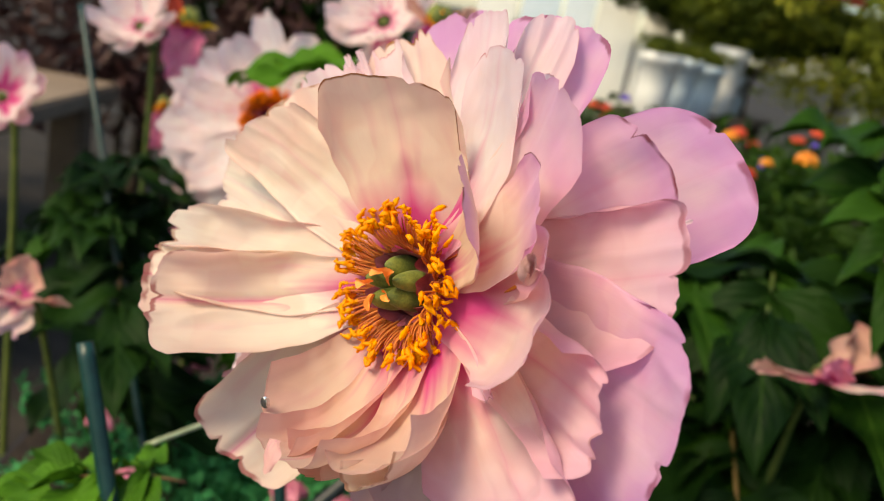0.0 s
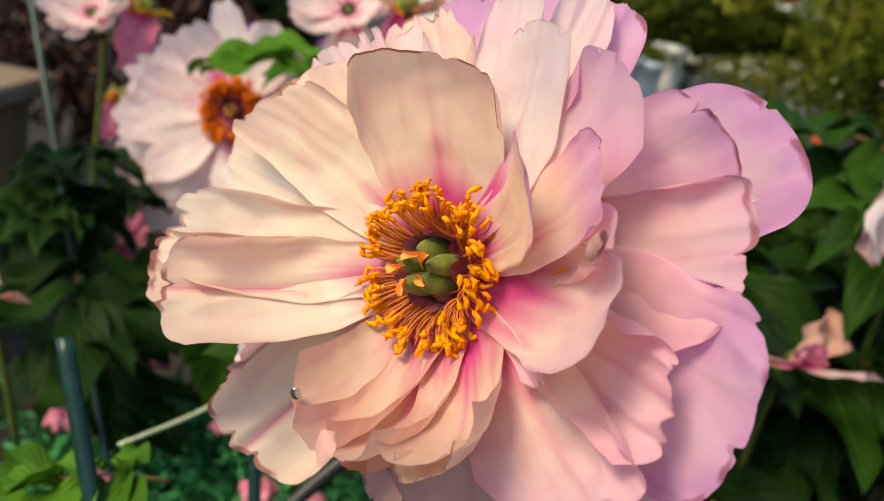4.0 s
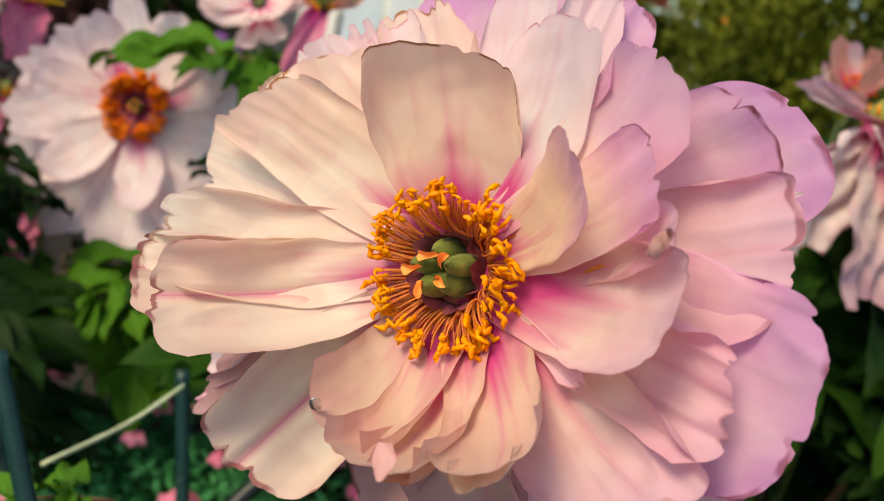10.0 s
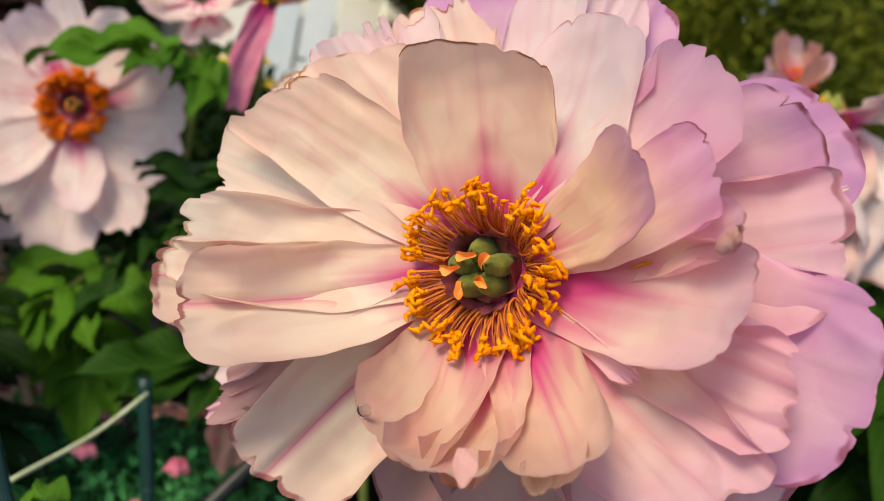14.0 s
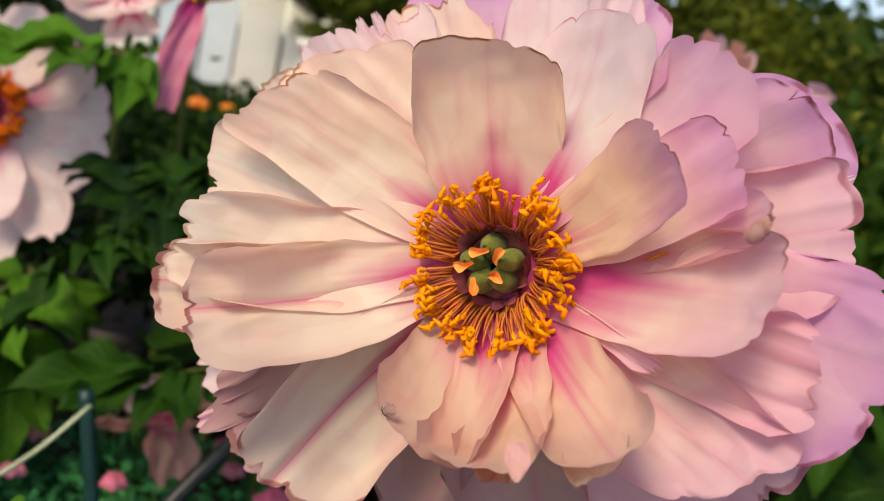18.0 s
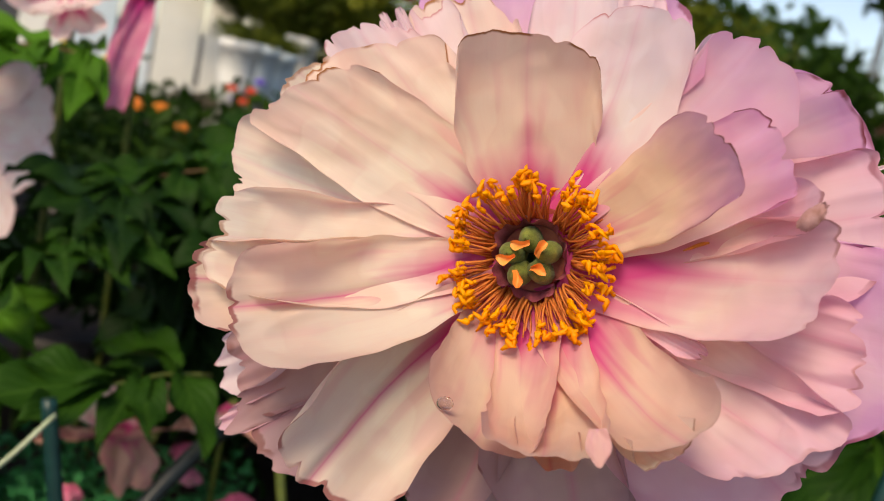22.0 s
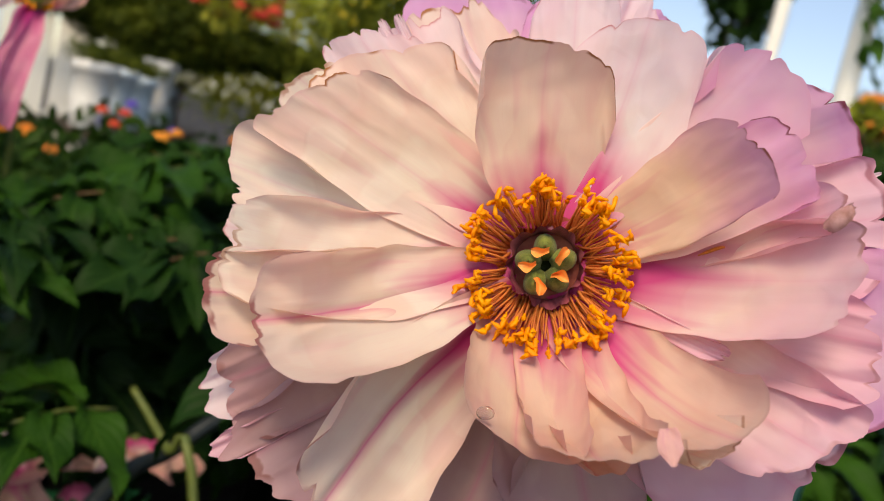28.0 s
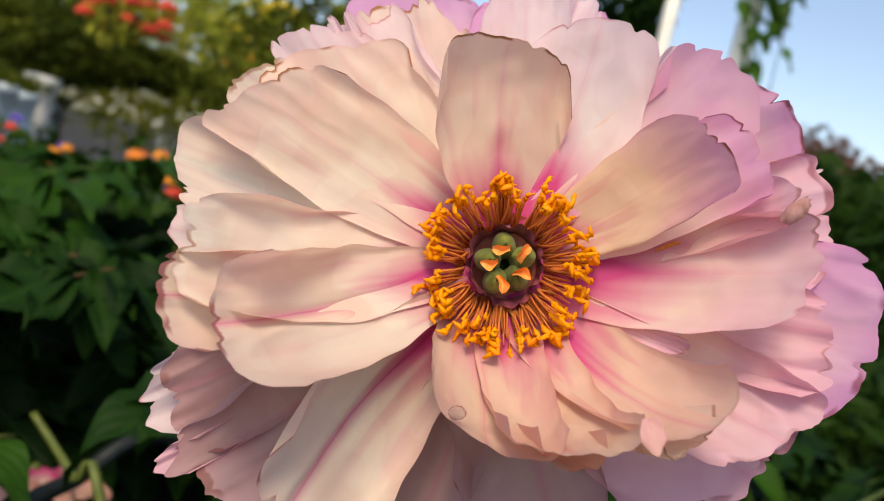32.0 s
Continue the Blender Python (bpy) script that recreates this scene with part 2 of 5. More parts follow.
def plain(name, colour, other, scale=60.0, rough=0.6, bump=0.25, depth=0.001, sheen=0.0, share=0.0, spread=(0.35, 0.68), metal=0.0, spec=0.35):
    """Two tones broken up by noise at two scales, with a fine relief."""
    m, nodes, links, bsdf = material(name, rough)
    big = noise_of(nodes, links, scale, 4.0)
    small = noise_of(nodes, links, scale * 7.0, 3.0)
    f = mathn(nodes, links, "ADD", mathn(nodes, links, "MULTIPLY", big, 0.7), mathn(nodes, links, "MULTIPLY", small, 0.3))
    info = nodes.new("ShaderNodeObjectInfo")
    f = mathn(nodes, links, "ADD", f, mathn(nodes, links, "MULTIPLY", mathn(nodes, links, "SUBTRACT", info.outputs["Random"], 0.5), 0.25))
    c = ramp(nodes, links, f, [(spread[0], colour), (spread[1], other)])
    links.new(c, bsdf.inputs["Base Color"])
    bsdf.inputs["Sheen Weight"].default_value = sheen
    bsdf.inputs["Metallic"].default_value = metal
    bsdf.inputs["Specular IOR Level"].default_value = spec
    nrm = bumped(nodes, links, bsdf, f, bump, depth)
    if share:
        sheer(m, nodes, links, bsdf, c, share, nrm)
    return m


def leaf_material(name, dark, light, rib, share=0.12, rough=0.55):
    m, nodes, links, bsdf = material(name, rough)
    uv = nodes.new("ShaderNodeUVMap")
    uv.uv_map = "petal"
    sep = nodes.new("ShaderNodeSeparateXYZ")
    links.new(uv.outputs[0], sep.inputs[0])
    side = mathn(nodes, links, "ABSOLUTE", mathn(nodes, links, "SUBTRACT", sep.outputs[0], 0.5))
    info = nodes.new("ShaderNodeObjectInfo")
    blotch = noise_of(nodes, links, 30.0, 4.0)
    f = mathn(nodes, links, "ADD", mathn(nodes, links, "MULTIPLY", blotch, 0.55), mathn(nodes, links, "MULTIPLY", info.outputs["Random"], 0.45))
    c = ramp(nodes, links, f, [(0.25, dark), (0.75, light)])
    # side veins that slant towards the tip
    slant = mathn(nodes, links, "SUBTRACT", mathn(nodes, links, "MULTIPLY", sep.outputs[1], 44.0), mathn(nodes, links, "MULTIPLY", side, 36.0))
    vein = mathn(nodes, links, "SINE", slant)
    veinf = ramp(nodes, links, vein, [(0.86, 0.0), (1.0, 0.25)])
    c = mixc(nodes, links, veinf, c, rib)
    c = mixc(nodes, links, ramp(nodes, links, side, [(0.0, 0.8), (0.03, 0.0)]), c, rib)
    links.new(c, bsdf.inputs["Base Color"])
    bsdf.inputs["Specular IOR Level"].default_value = 0.08
    h = mathn(nodes, links, "ADD", mathn(nodes, links, "MULTIPLY", vein, -0.3), blotch)
    nrm = bumped(nodes, links, bsdf, h, 0.4, 0.002)
    sheer(m, nodes, links, bsdf, c, share, nrm)
    return m


# one leaf in three tones, shaded, half lit and sunlit: the light is in the colour
MAT_LEAF = leaf_material("peony_leaf_shaded", (0.0025, 0.013, 0.003), (0.010, 0.036, 0.004), (0.022, 0.060, 0.009))
MAT_LEAF_LIGHT = leaf_material("peony_leaf_half_lit", (0.007, 0.030, 0.003), (0.022, 0.074, 0.006), (0.045, 0.11, 0.014))
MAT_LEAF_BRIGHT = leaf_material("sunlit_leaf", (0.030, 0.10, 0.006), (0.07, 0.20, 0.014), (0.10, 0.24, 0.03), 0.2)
MAT_STALK = plain("stalk_green", (0.05, 0.085, 0.018), (0.12, 0.15, 0.03), 80.0, 0.5, 0.2)
MAT_STALK_RED = plain("stalk_reddish", (0.12, 0.05, 0.025), (0.16, 0.12, 0.04), 80.0, 0.5, 0.2)
MAT_ANTHER = plain("anther_orange", (1.0, 0.33, 0.0), (1.0, 0.46, 0.0), 300.0, 0.6, 0.6, 0.0006, 0.0, 0.30)
MAT_ANTHER_DEEP = plain("anther_deep_orange", (0.94, 0.16, 0.0), (1.0, 0.30, 0.0), 300.0, 0.6, 0.6, 0.0006, 0.0, 0.3)
MAT_FILAMENT = plain("filament", (0.62, 0.16, 0.04), (0.84, 0.30, 0.07), 160.0, 0.5, 0.2, 0.0004, 0.0, 0.25)
MAT_CARPEL = plain("carpel_green", (0.075, 0.10, 0.014), (0.25, 0.28, 0.045), 210.0, 0.6, 0.6, 0.0008, 0.1)
MAT_STIGMA = plain("stigma_salmon", (0.86, 0.25, 0.04), (0.90, 0.37, 0.09), 300.0, 0.5, 0.4, 0.0004)
MAT_SHEATH = plain("sheath_maroon", (0.16, 0.022, 0.05), (0.30, 0.07, 0.09), 260.0, 0.55, 0.6, 0.0008)
MAT_HEART = plain("heart_maroon", (0.16, 0.015, 0.04), (0.30, 0.03, 0.07), 120.0, 0.6, 0.4, 0.0006)
MAT_DISC = plain("floral_disc", (0.42, 0.08, 0.07), (0.58, 0.18, 0.10), 120.0, 0.6, 0.4, 0.0006)
BLOOM_YELLOW = plain("petal_yellow", (0.78, 0.52, 0.02), (0.85, 0.68, 0.05), 60.0, 0.5, 0.2, 0.001, 0.1, 0.3)
BLOOM_RED = plain("petal_red", (0.50, 0.03, 0.03), (0.68, 0.10, 0.04), 60.0, 0.5, 0.2, 0.001, 0.1, 0.3)
MAT_STAKE = plain("stake_green_plastic", (0.004, 0.032, 0.030), (0.008, 0.055, 0.048), 90.0, 0.35, 0.15)
MAT_SOIL = plain("soil", (0.018, 0.012, 0.009), (0.06, 0.042, 0.03), 26.0, 0.95, 0.9, 0.01)


def water_material():
    m, nodes, links, bsdf = material("water", 0.0)
    bsdf.inputs["Transmission Weight"].default_value = 1.0
    bsdf.inputs["IOR"].default_value = 1.33
    return m


MAT_WATER = water_material()

# ---- mesh tools ----


def mesh_of(name, verts, faces, mat, uvs=None, smooth=True):
    me = bpy.data.meshes.new(name)
    me.from_pydata([tuple(v) for v in verts], [], faces)
    if uvs is not None:
        layer = me.uv_layers.new(name="petal")
        idx = np.zeros(len(me.loops), dtype=np.int32)
        me.loops.foreach_get("vertex_index", idx)
        layer.data.foreach_set("uv", np.asarray(uvs, dtype=np.float32)[idx].ravel())
    me.materials.append(mat)
    if smooth:
        me.polygons.foreach_set("use_smooth", [True] * len(me.polygons))
    me.update()
    return me


def sheet(name, nu, nv, place, mat):
    """A curved sheet from place(u, v), u from -1 to 1 and v from 0 to 1."""
    verts, uvs = [], []
    for j in range(nv + 1):
        for i in range(nu + 1):
            u, v = 2 * i / nu - 1, j / nv
            verts.append(place(u, v))
            uvs.append(((u + 1) / 2, v))
    faces = [(j * (nu + 1) + i, j * (nu + 1) + i + 1, (j + 1) * (nu + 1) + i + 1, (j + 1) * (nu + 1) + i) for j in range(nv) for i in range(nu)]
    return mesh_of(name, verts, faces, mat, uvs)


def along(points, n):
    """n + 1 places on a smooth line through the points."""
    p = [Vector(q) for q in points]
    p = [2 * p[0] - p[1], *p, 2 * p[-1] - p[-2]]
    out = []
    for k in range(n + 1):
        s = k / n * (len(p) - 3)
        i = min(int(s), len(p) - 4)
        f = s - i
        a, b, c, d = p[i:i + 4]
        out.append(0.5 * ((2 * b) + (c - a) * f + (2 * a - 5 * b + 4 * c - d) * f * f + (3 * b - a - 3 * c + d) * f ** 3))
    return out


def tube_geometry(points, radii, n=16, sides=8):
    line = along(points, n)
    verts, faces = [], []
    ref = Vector((0.31, 0.17, 0.94))
    for k, q in enumerate(line):
        tangent = (line[min(k + 1, n)] - line[max(k - 1, 0)]).normalized()
        a = tangent.cross(ref)
        if a.length < 0.05:
            a = tangent.cross(Vector((1, 0, 0)))
        a.normalize()
        b = tangent.cross(a)
        f = k / n * (len(radii) - 1)
        i = min(int(f), len(radii) - 2)
        r = radii[i] + (radii[i + 1] - radii[i]) * (f - i)
        for s in range(sides):
            w = 2 * math.pi * s / sides
            verts.append(q + r * (math.cos(w) * a + math.sin(w) * b))
    for k in range(n):
        for s in range(sides):
            faces.append((k * sides + s, k * sides + (s + 1) % sides, (k + 1) * sides + (s + 1) % sides, (k + 1) * sides + s))
    faces.append(tuple(range(sides))[::-1])
    faces.append(tuple(n * sides + s for s in range(sides)))
    return verts, faces


def tube(name, points, radii, mat, n=16, sides=8):
    v, f = tube_geometry(points, radii, n, sides)
    return mesh_of(name, v, f, mat)


def part(name, me, parent, label="", m=None):
    ob = new(name, me)
    ob.parent = parent
    if m is not None:
        ob.matrix_basis = m
    if label:
        ob["label"] = label
    return ob


def thing(name, m, label, category, group="", kind=""):
    ob = new(name)
    ob.empty_display_size = 0.02
    ob.matrix_basis = m
    return tagged(ob, label, category, group, kind)


def waves(rng, count, low, high):
    rows = [(rng.uniform(low, high), rng.uniform(0, 6.28), rng.uniform(0.5, 1.0)) for _ in range(count)]
    total = sum(a for _, _, a in rows)
    return lambda x: sum(a * math.sin(f * x + p) for f, p, a in rows) / total


MM = 0.001


def petal_mesh(az, r, z, w, mat, base=None, rb=11, zb=-7, bow=0.12, cup=0.22, twist=0, rounded=0.34, power=2.6, ruffle=1.1, lobe=0.05, crease=0.0, curl=0.0,
               neck=0.34, full=0.72, skew=0.0, warp=1.0, crumple=1.0, notches=2, seed=1, nu=48, nv=52):
    """A petal of a flower that faces +z, in millimetres: it leaves the disc at the angle base and ends at the angle az, r out and z up.
    w: half its width; bow: how far the middle sags; cup: how far the sides rise; twist: degrees about its own length."""
    rng = random.Random(seed * 7919 + 13)
    base = az if base is None else base
    b0 = Vector((rb * math.cos(radians(base)), rb * math.sin(radians(base)), zb))
    b2 = Vector((r * math.cos(radians(az)), r * math.sin(radians(az)), z))
    chord = b2 - b0
    length = chord.length
    flat = Vector((-chord.y, chord.x, 0)).normalized()
    normal0 = chord.normalized().cross(flat) * -1
    if normal0.z < 0:
        normal0 = -normal0
    b1 = (b0 + b2) / 2 - normal0 * bow * length * 2
    flute = waves(rng, 3, 2.5, 7.0)
    rim = waves(rng, 4, 4.0, 15.0)
    rim2 = waves(rng, 3, 2.0, 7.0)
    frill = waves(rng, 4, 2.0, 6.5)
    sway = waves(rng, 2, 2.0, 6.0)
    cuts = [(rng.uniform(-0.9, 0.9), rng.uniform(0.03, 0.07), rng.uniform(0.006, 0.026)) for _ in range(notches)]
    drift = Vector((rng.uniform(0, 90), rng.uniform(0, 90), rng.uniform(0, 90)))

    def place(u, v):
        tip = (1 - min(1.0, abs(u)) ** power) ** (1 / power)
        out = 1 - rounded * (1 - tip) - lobe * (0.5 + 0.5 * rim2(u * 1.5 + 2)) - lobe * 0.18 * rim(u * 1.3) - 0.004 * frill(u * 5) - 0.007 * abs(frill(u * 6 + 3)) + skew * u
        out -= sum(deep * math.exp(-((u - at) / wide) ** 2) for at, wide, deep in cuts)
        s = v * (1 + (out - 1) * v ** 1.5)
        q = (1 - s) ** 2 * b0 + 2 * s * (1 - s) * b1 + s * s * b2
        tangent = (2 * (1 - s) * (b1 - b0) + 2 * s * (b2 - b1)).normalized()
        side = (Matrix.Rotation(radians(twist) * (0.3 + 0.7 * v), 3, tangent) @ flat)
        side = (side - tangent * side.dot(tangent)).normalized()
        normal = tangent.cross(side)
        if normal.dot(normal0) < 0:
            normal = -normal
        if v < full:
            width = neck + (1 - neck) * math.sin(math.pi / 2 * v / full) ** 1.15
        else:
            width = 1 - 0.04 * ((v - full) / (1 - full)) ** 2
        width *= w * (1 + 0.04 * sway(v * 5 + u))
        lift = cup * w * u * u * (0.35 + 0.65 * v)
        lift += ruffle * flute(u * 1.3 + 0.4 * v) * v ** 1.5 * (0.4 + 0.6 * abs(u))
        lift += ruffle * 0.5 * rim(u * 0.9 + v * 0.6) * v ** 6
        lift -= crease * math.exp(-(u / 0.16) ** 2) * min(1.0, v * 2.2) * (1.15 - 0.5 * v)
        lift += curl * length * max(0.0, v - 0.72) ** 2 * 4
        q = q + side * (u * width) + normal * lift
        n1 = noise.noise(q / 24 + drift)
        n2 = noise.noise(q / 8.5 + drift)
        q = q + normal * ((1.3 * n1 + warp * 0.7 * n2 * min(1.0, v * 1.6)) * min(1.0, v * 2.5) * warp)
        fold = 0.42 - abs(noise.noise(Vector((u * 1.9, v * 5.0, 0)) + drift)) * 1.7
        q = q + normal * (fold * 1.5 * warp * crumple * max(0.0, v - 0.3) ** 1.2)
        return q * MM

    return sheet("petal", nu, nv, place, mat)

# ---- ground ----


def ground():
    rng = random.Random(4)
    verts, faces, n = [], [], 60
    for j in range(n + 1):
        for i in range(n + 1):
            fx, fy = 2 * i / n - 1, 2 * j / n - 1
            x, y = math.copysign(abs(fx) ** 4, fx) * 900, math.copysign(abs(fy) ** 4, fy) * 900
            verts.append((x, y, rng.uniform(-0.008, 0.008) - 0.008))
    for j in range(n):
        for i in range(n):
            a = j * (n + 1) + i
            faces.append((a, a + 1, a + n + 2, a + n + 1))
    return tagged(new("ground", mesh_of("ground", verts, faces, MAT_GROUND)), "dark damp soil and trodden gravel of a nursery yard", "ground", kind="structure")


MAT_GROUND = plain("ground_gravel", (0.010, 0.009, 0.008), (0.035, 0.029, 0.023), 9.0, 0.95, 0.8, 0.01)
ground()

# ---- the open peony ----
FLOWER = Matrix(((0.6786, -0.0899, -0.7290, 0.0025), (-0.6945, 0.2445, -0.6767, 0.2595), (0.2391, 0.9655, 0.1035, 0.7631), (0, 0, 0, 1)))
peony = thing("peony_flower", FLOWER, "large open semi-double peony, cream and blush-pink petals round orange stamens", "flower")
count = [0]


def spread_petal(left, tip, right, mat, base=None, rb=11, zb=-7, bow=0.075, cup=0.10, power=2.8, neck=0.52, full=0.62, ruffle=1.0, lobe=0.035, notches=2, crease=0.0, crease_at=0.0, curl=0.0,
                 warp=1.0, crumple=1.0, teeth=0.55, seed=1, nu=52, nv=54):
    """A petal of a flower that faces +z, in millimetres: it leaves the disc at the angle base and opens to its widest between left and right, with its rim arched over tip."""
    rng = random.Random(seed * 7919 + 13)
    left, tip, right = Vector(left), Vector(tip), Vector(right)
    mid, half = (left + right) / 2, (right - left) / 2
    if base is None:
        base = math.degrees(math.atan2(mid.y, mid.x))
    b0 = Vector((rb * math.cos(radians(base)), rb * math.sin(radians(base)), zb))
    reach, rise, w = mid - b0, tip - mid, half.length
    normal = reach.cross(half).normalized()
    if normal.z < 0:
        normal = -normal
    length = (tip - b0).length
    way = (tip - b0).normalized()
    flute, rim, rim2 = waves(rng, 3, 2.5, 7.0), waves(rng, 4, 4.0, 15.0), waves(rng, 3, 2.0, 7.0)
    frill, sway = waves(rng, 4, 2.0, 6.5), waves(rng, 2, 2.0, 6.0)
    cuts = [(rng.uniform(-0.85, 0.85), rng.uniform(0.025, 0.07), rng.uniform(0.010, 0.038)) for _ in range(notches)]
    drift = Vector((rng.uniform(0, 90), rng.uniform(0, 90), rng.uniform(0, 90)))

    def place(u, v):
        arch = (1 - min(1.0, abs(u)) ** power) ** (1 / power)
        out = -lobe * (0.5 + 0.5 * rim2(u * 1.5 + 2)) - lobe * 0.25 * rim(u * 1.4) - teeth * (0.005 * frill(u * 5) + 0.010 * abs(frill(u * 7 + 3))) + lobe * 0.4
        out -= sum(deep * math.exp(-((u - at) / wide) ** 2) for at, wide, deep in cuts)
        s = v * (1 + out * v ** 2)
        width = 1.0 if v >= full else neck + (1 - neck) * math.sin(math.pi / 2 * v / full) ** 1.1
        width *= 1 + 0.03 * sway(v * 5 + u)
        q = b0 + (reach + rise * arch) * s + half * (u * width)
        lift = -bow * length * 4 * s * (1 - s) + cup * w * u * u * math.sin(math.pi * v)
        lift += ruffle * flute(u * 1.3 + 0.4 * v) * v ** 1.5 * (0.4 + 0.6 * abs(u))
        lift += ruffle * 0.6 * rim(u * 0.9 + v * 0.6) * v ** 6
        lift -= crease * math.exp(-((u - crease_at) / 0.13) ** 2) * min(1.0, v * 2.2) * (1.15 - 0.4 * v)
        lift += curl * length * max(0.0, v - 0.78) ** 2 * 6
        n1, n2 = noise.noise(q / 24 + drift), noise.noise(q / 8.5 + drift)
        lift += (0.9 * n1 + 0.6 * n2 * min(1.0, v * 1.6)) * min(1.0, v * 2.5) * warp
        fold = 0.42 - abs(noise.noise(Vector((u * 2.3, v * 4.0, 0)) + drift)) * 1.7
        lift += fold * 1.15 * crumple * max(0.0, v - 0.3) ** 1.2
        pleat = 0.3 - abs(noise.noise(Vector((u * 5.5, v * 1.7, 7)) + drift))
        lift += pleat * 0.32 * crumple * v * (1 - 0.4 * v)
        return (q + normal * lift) * MM

    return sheet("petal", nu, nv, place, mat)


def P(label, *a, **k):
    count[0] += 1
    k.setdefault("seed", count[0])
    return part("petal", spread_petal(*a, **k), peony, label)


# inner bowl, from the top clockwise
P("tan-shaded blush petal with a browned crinkled rim", (-18, 47, 22), (1, 64, 14), (20, 44, -2), MAT_TAN, base=90, power=4.2, bow=0.07, cup=0.05, lobe=0.04, notches=4, neck=0.5, curl=0.12, full=0.7, ruffle=1.3)
P("tall white petal with a browned peak", (6, 60, -15), (31, 74, -3), (45, 53, 2), MAT_WHITE, base=62, power=2.5, lobe=0.015, bow=0.08, crumple=0.6, teeth=0.3)
P("small white petal lobe", (46, 55, -1), (52, 64, 2), (56, 55, 0), MAT_WHITE, base=50, zb=-16, power=2.6, lobe=0.0, neck=0.7, notches=0, crumple=0.4)
P("blush petal with a lilac notched rim", (49, 52, 3), (62, 60, 8), (73, 37, 9), MAT_BLUSH_DRY, base=44, power=3.4, lobe=0.025, bow=0.08, crumple=0.6, teeth=0.3)
P("hooded tan petal curled towards the stamens", (41, 39, 19), (54.5, 30, 33), (55, 16, 27), MAT_OCHRE, base=24, power=2.7, bow=0.13, cup=0.22, lobe=0.02, neck=0.5, full=0.7, notches=3, crumple=0.6, teeth=0.3)
P("blush petal with a ragged browned rim", (57, 41, 12), (69, 30, 20), (67, 16, 21), MAT_BLUSH_DRY, base=30, zb=-9, power=3.3, lobe=0.03, notches=3, bow=0.08, crumple=0.6, teeth=0.3)
P("narrow blush petal that ends in a dried tip", (68, 23, 20), (77, 15, 26), (67, 8, 23), MAT_BLUSH, base=14, zb=-9, bow=0.13, lobe=0.02, neck=0.6, cup=0.04, crumple=0.6, teeth=0.4)
P("broad blush petal over the fold", (69, 13, 26), (79, -3, 30), (58, -19, 29), MAT_BLUSH_FLARE, base=3, power=3.2, bow=0.13, zb=-6, lobe=0.04, notches=3, crumple=1.0, neck=0.72, cup=0.05, teeth=0.4)
P("slender cream petal lying on the fold", (46, -21, 9), (51, -25, 9), (43, -26, 8), MAT_BLUSH, base=-29, bow=0.05, lobe=0.0, neck=0.8, crumple=0.4)
P("blush petal with a deep pink fold", (76, -8, 15), (89, -21, 14), (78, -38, 20), MAT_BLUSH, base=-20, power=3.4, lobe=0.05, crumple=1.8, notches=4, crease=1.2, crease_at=0.75, bow=0.08)
P("wrinkled blush petal", (80, -33, 20), (74, -50, 19), (44, -52, 22), MAT_BLUSH, base=-36, power=3.0, warp=2.2, crumple=3.6, ruffle=1.8, lobe=0.03, bow=0.06)
P("curled golden-cream petal", (52, -27, 40), (46, -41, 46), (28, -40, 47), MAT_PEACH, base=-60, power=2.4, bow=0.17, cup=0.16, lobe=0.02, neck=0.85, full=0.5, notches=0)
P("cream lobe under the golden petal", (48, -36, 41), (41, -47, 44), (34, -42, 45), MAT_CREAM, base=-58, bow=0.23, lobe=0.02, neck=0.5)
P("peach petal with a crinkled watery rim", (-3, -37, 46), (13, -46, 50), (29, -37, 50), MAT_PEACH, base=-82, power=3.4, bow=0.20, cup=0.08, warp=1.0, ruffle=1.2, lobe=0.05, crumple=1.6, neck=0.8, notches=0)
P("small frilled lobe of peach petal", (4, -40, 40), (14, -52, 40), (21, -42, 41), MAT_PEACH, base=-76, bow=0.26, lobe=0.06, notches=4, ruffle=1.8)
FLAPS = (("small pink tab of petal", (27.0, -36.0, 61.0), (0.10, -1.0, 0.30), 2.5, 8.5),)
P("petal with an inrolled side", (-21, -26, 31), (-7, -46, 39), (12, -41, 43), MAT_PEACH, base=-106, power=2.6, bow=0.20, cup=0.30, lobe=0.015, neck=0.8)
P("long petal folded along a pink stripe", (-59, -45, 30), (-63, -70, 17), (-35, -72, 8), MAT_CREAM_RIB, base=-128, power=2.7, crease=3.2, cup=0.0, lobe=0.04, bow=0.09, neck=0.4)
P("cream petal creased along a pink rib", (-60, 4, 42), (-75, -14, 45), (-52, -29, 49), MAT_CREAM_RIB, base=-170, power=2.6, bow=0.13, cup=0.08, crease=1.8, lobe=0.03, notches=3, crumple=1.8, neck=0.45)
P("cream petal with a notched frilled tip", (-67, 20, 25), (-86, 6, 36), (-68, -12, 38), MAT_CREAM, base=174, power=3.4, bow=0.12, lobe=0.05, notches=5, crumple=1.6, neck=0.5)
P("rose-backed petal behind the notched one", (-80, 4, 37), (-90, -7, 40), (-77, -21, 42), MAT_CREAM_RIB, base=-176, power=3.2, bow=0.12, lobe=0.02, neck=0.5)
P("rounded cream petal with a rosy lower edge", (-80, 43, 10), (-95, 31, 8), (-78, 14, 15), MAT_CREAM, base=160, power=3.4, lobe=0.02, bow=0.08)
P("cream petal with a browned frilled rim", (-80, 37, 15), (-72, 51, 13), (-46, 56, 9), MAT_CREAM_DRY, base=144, power=4.5, lobe=0.05, notches=5, bow=0.07, full=0.6)
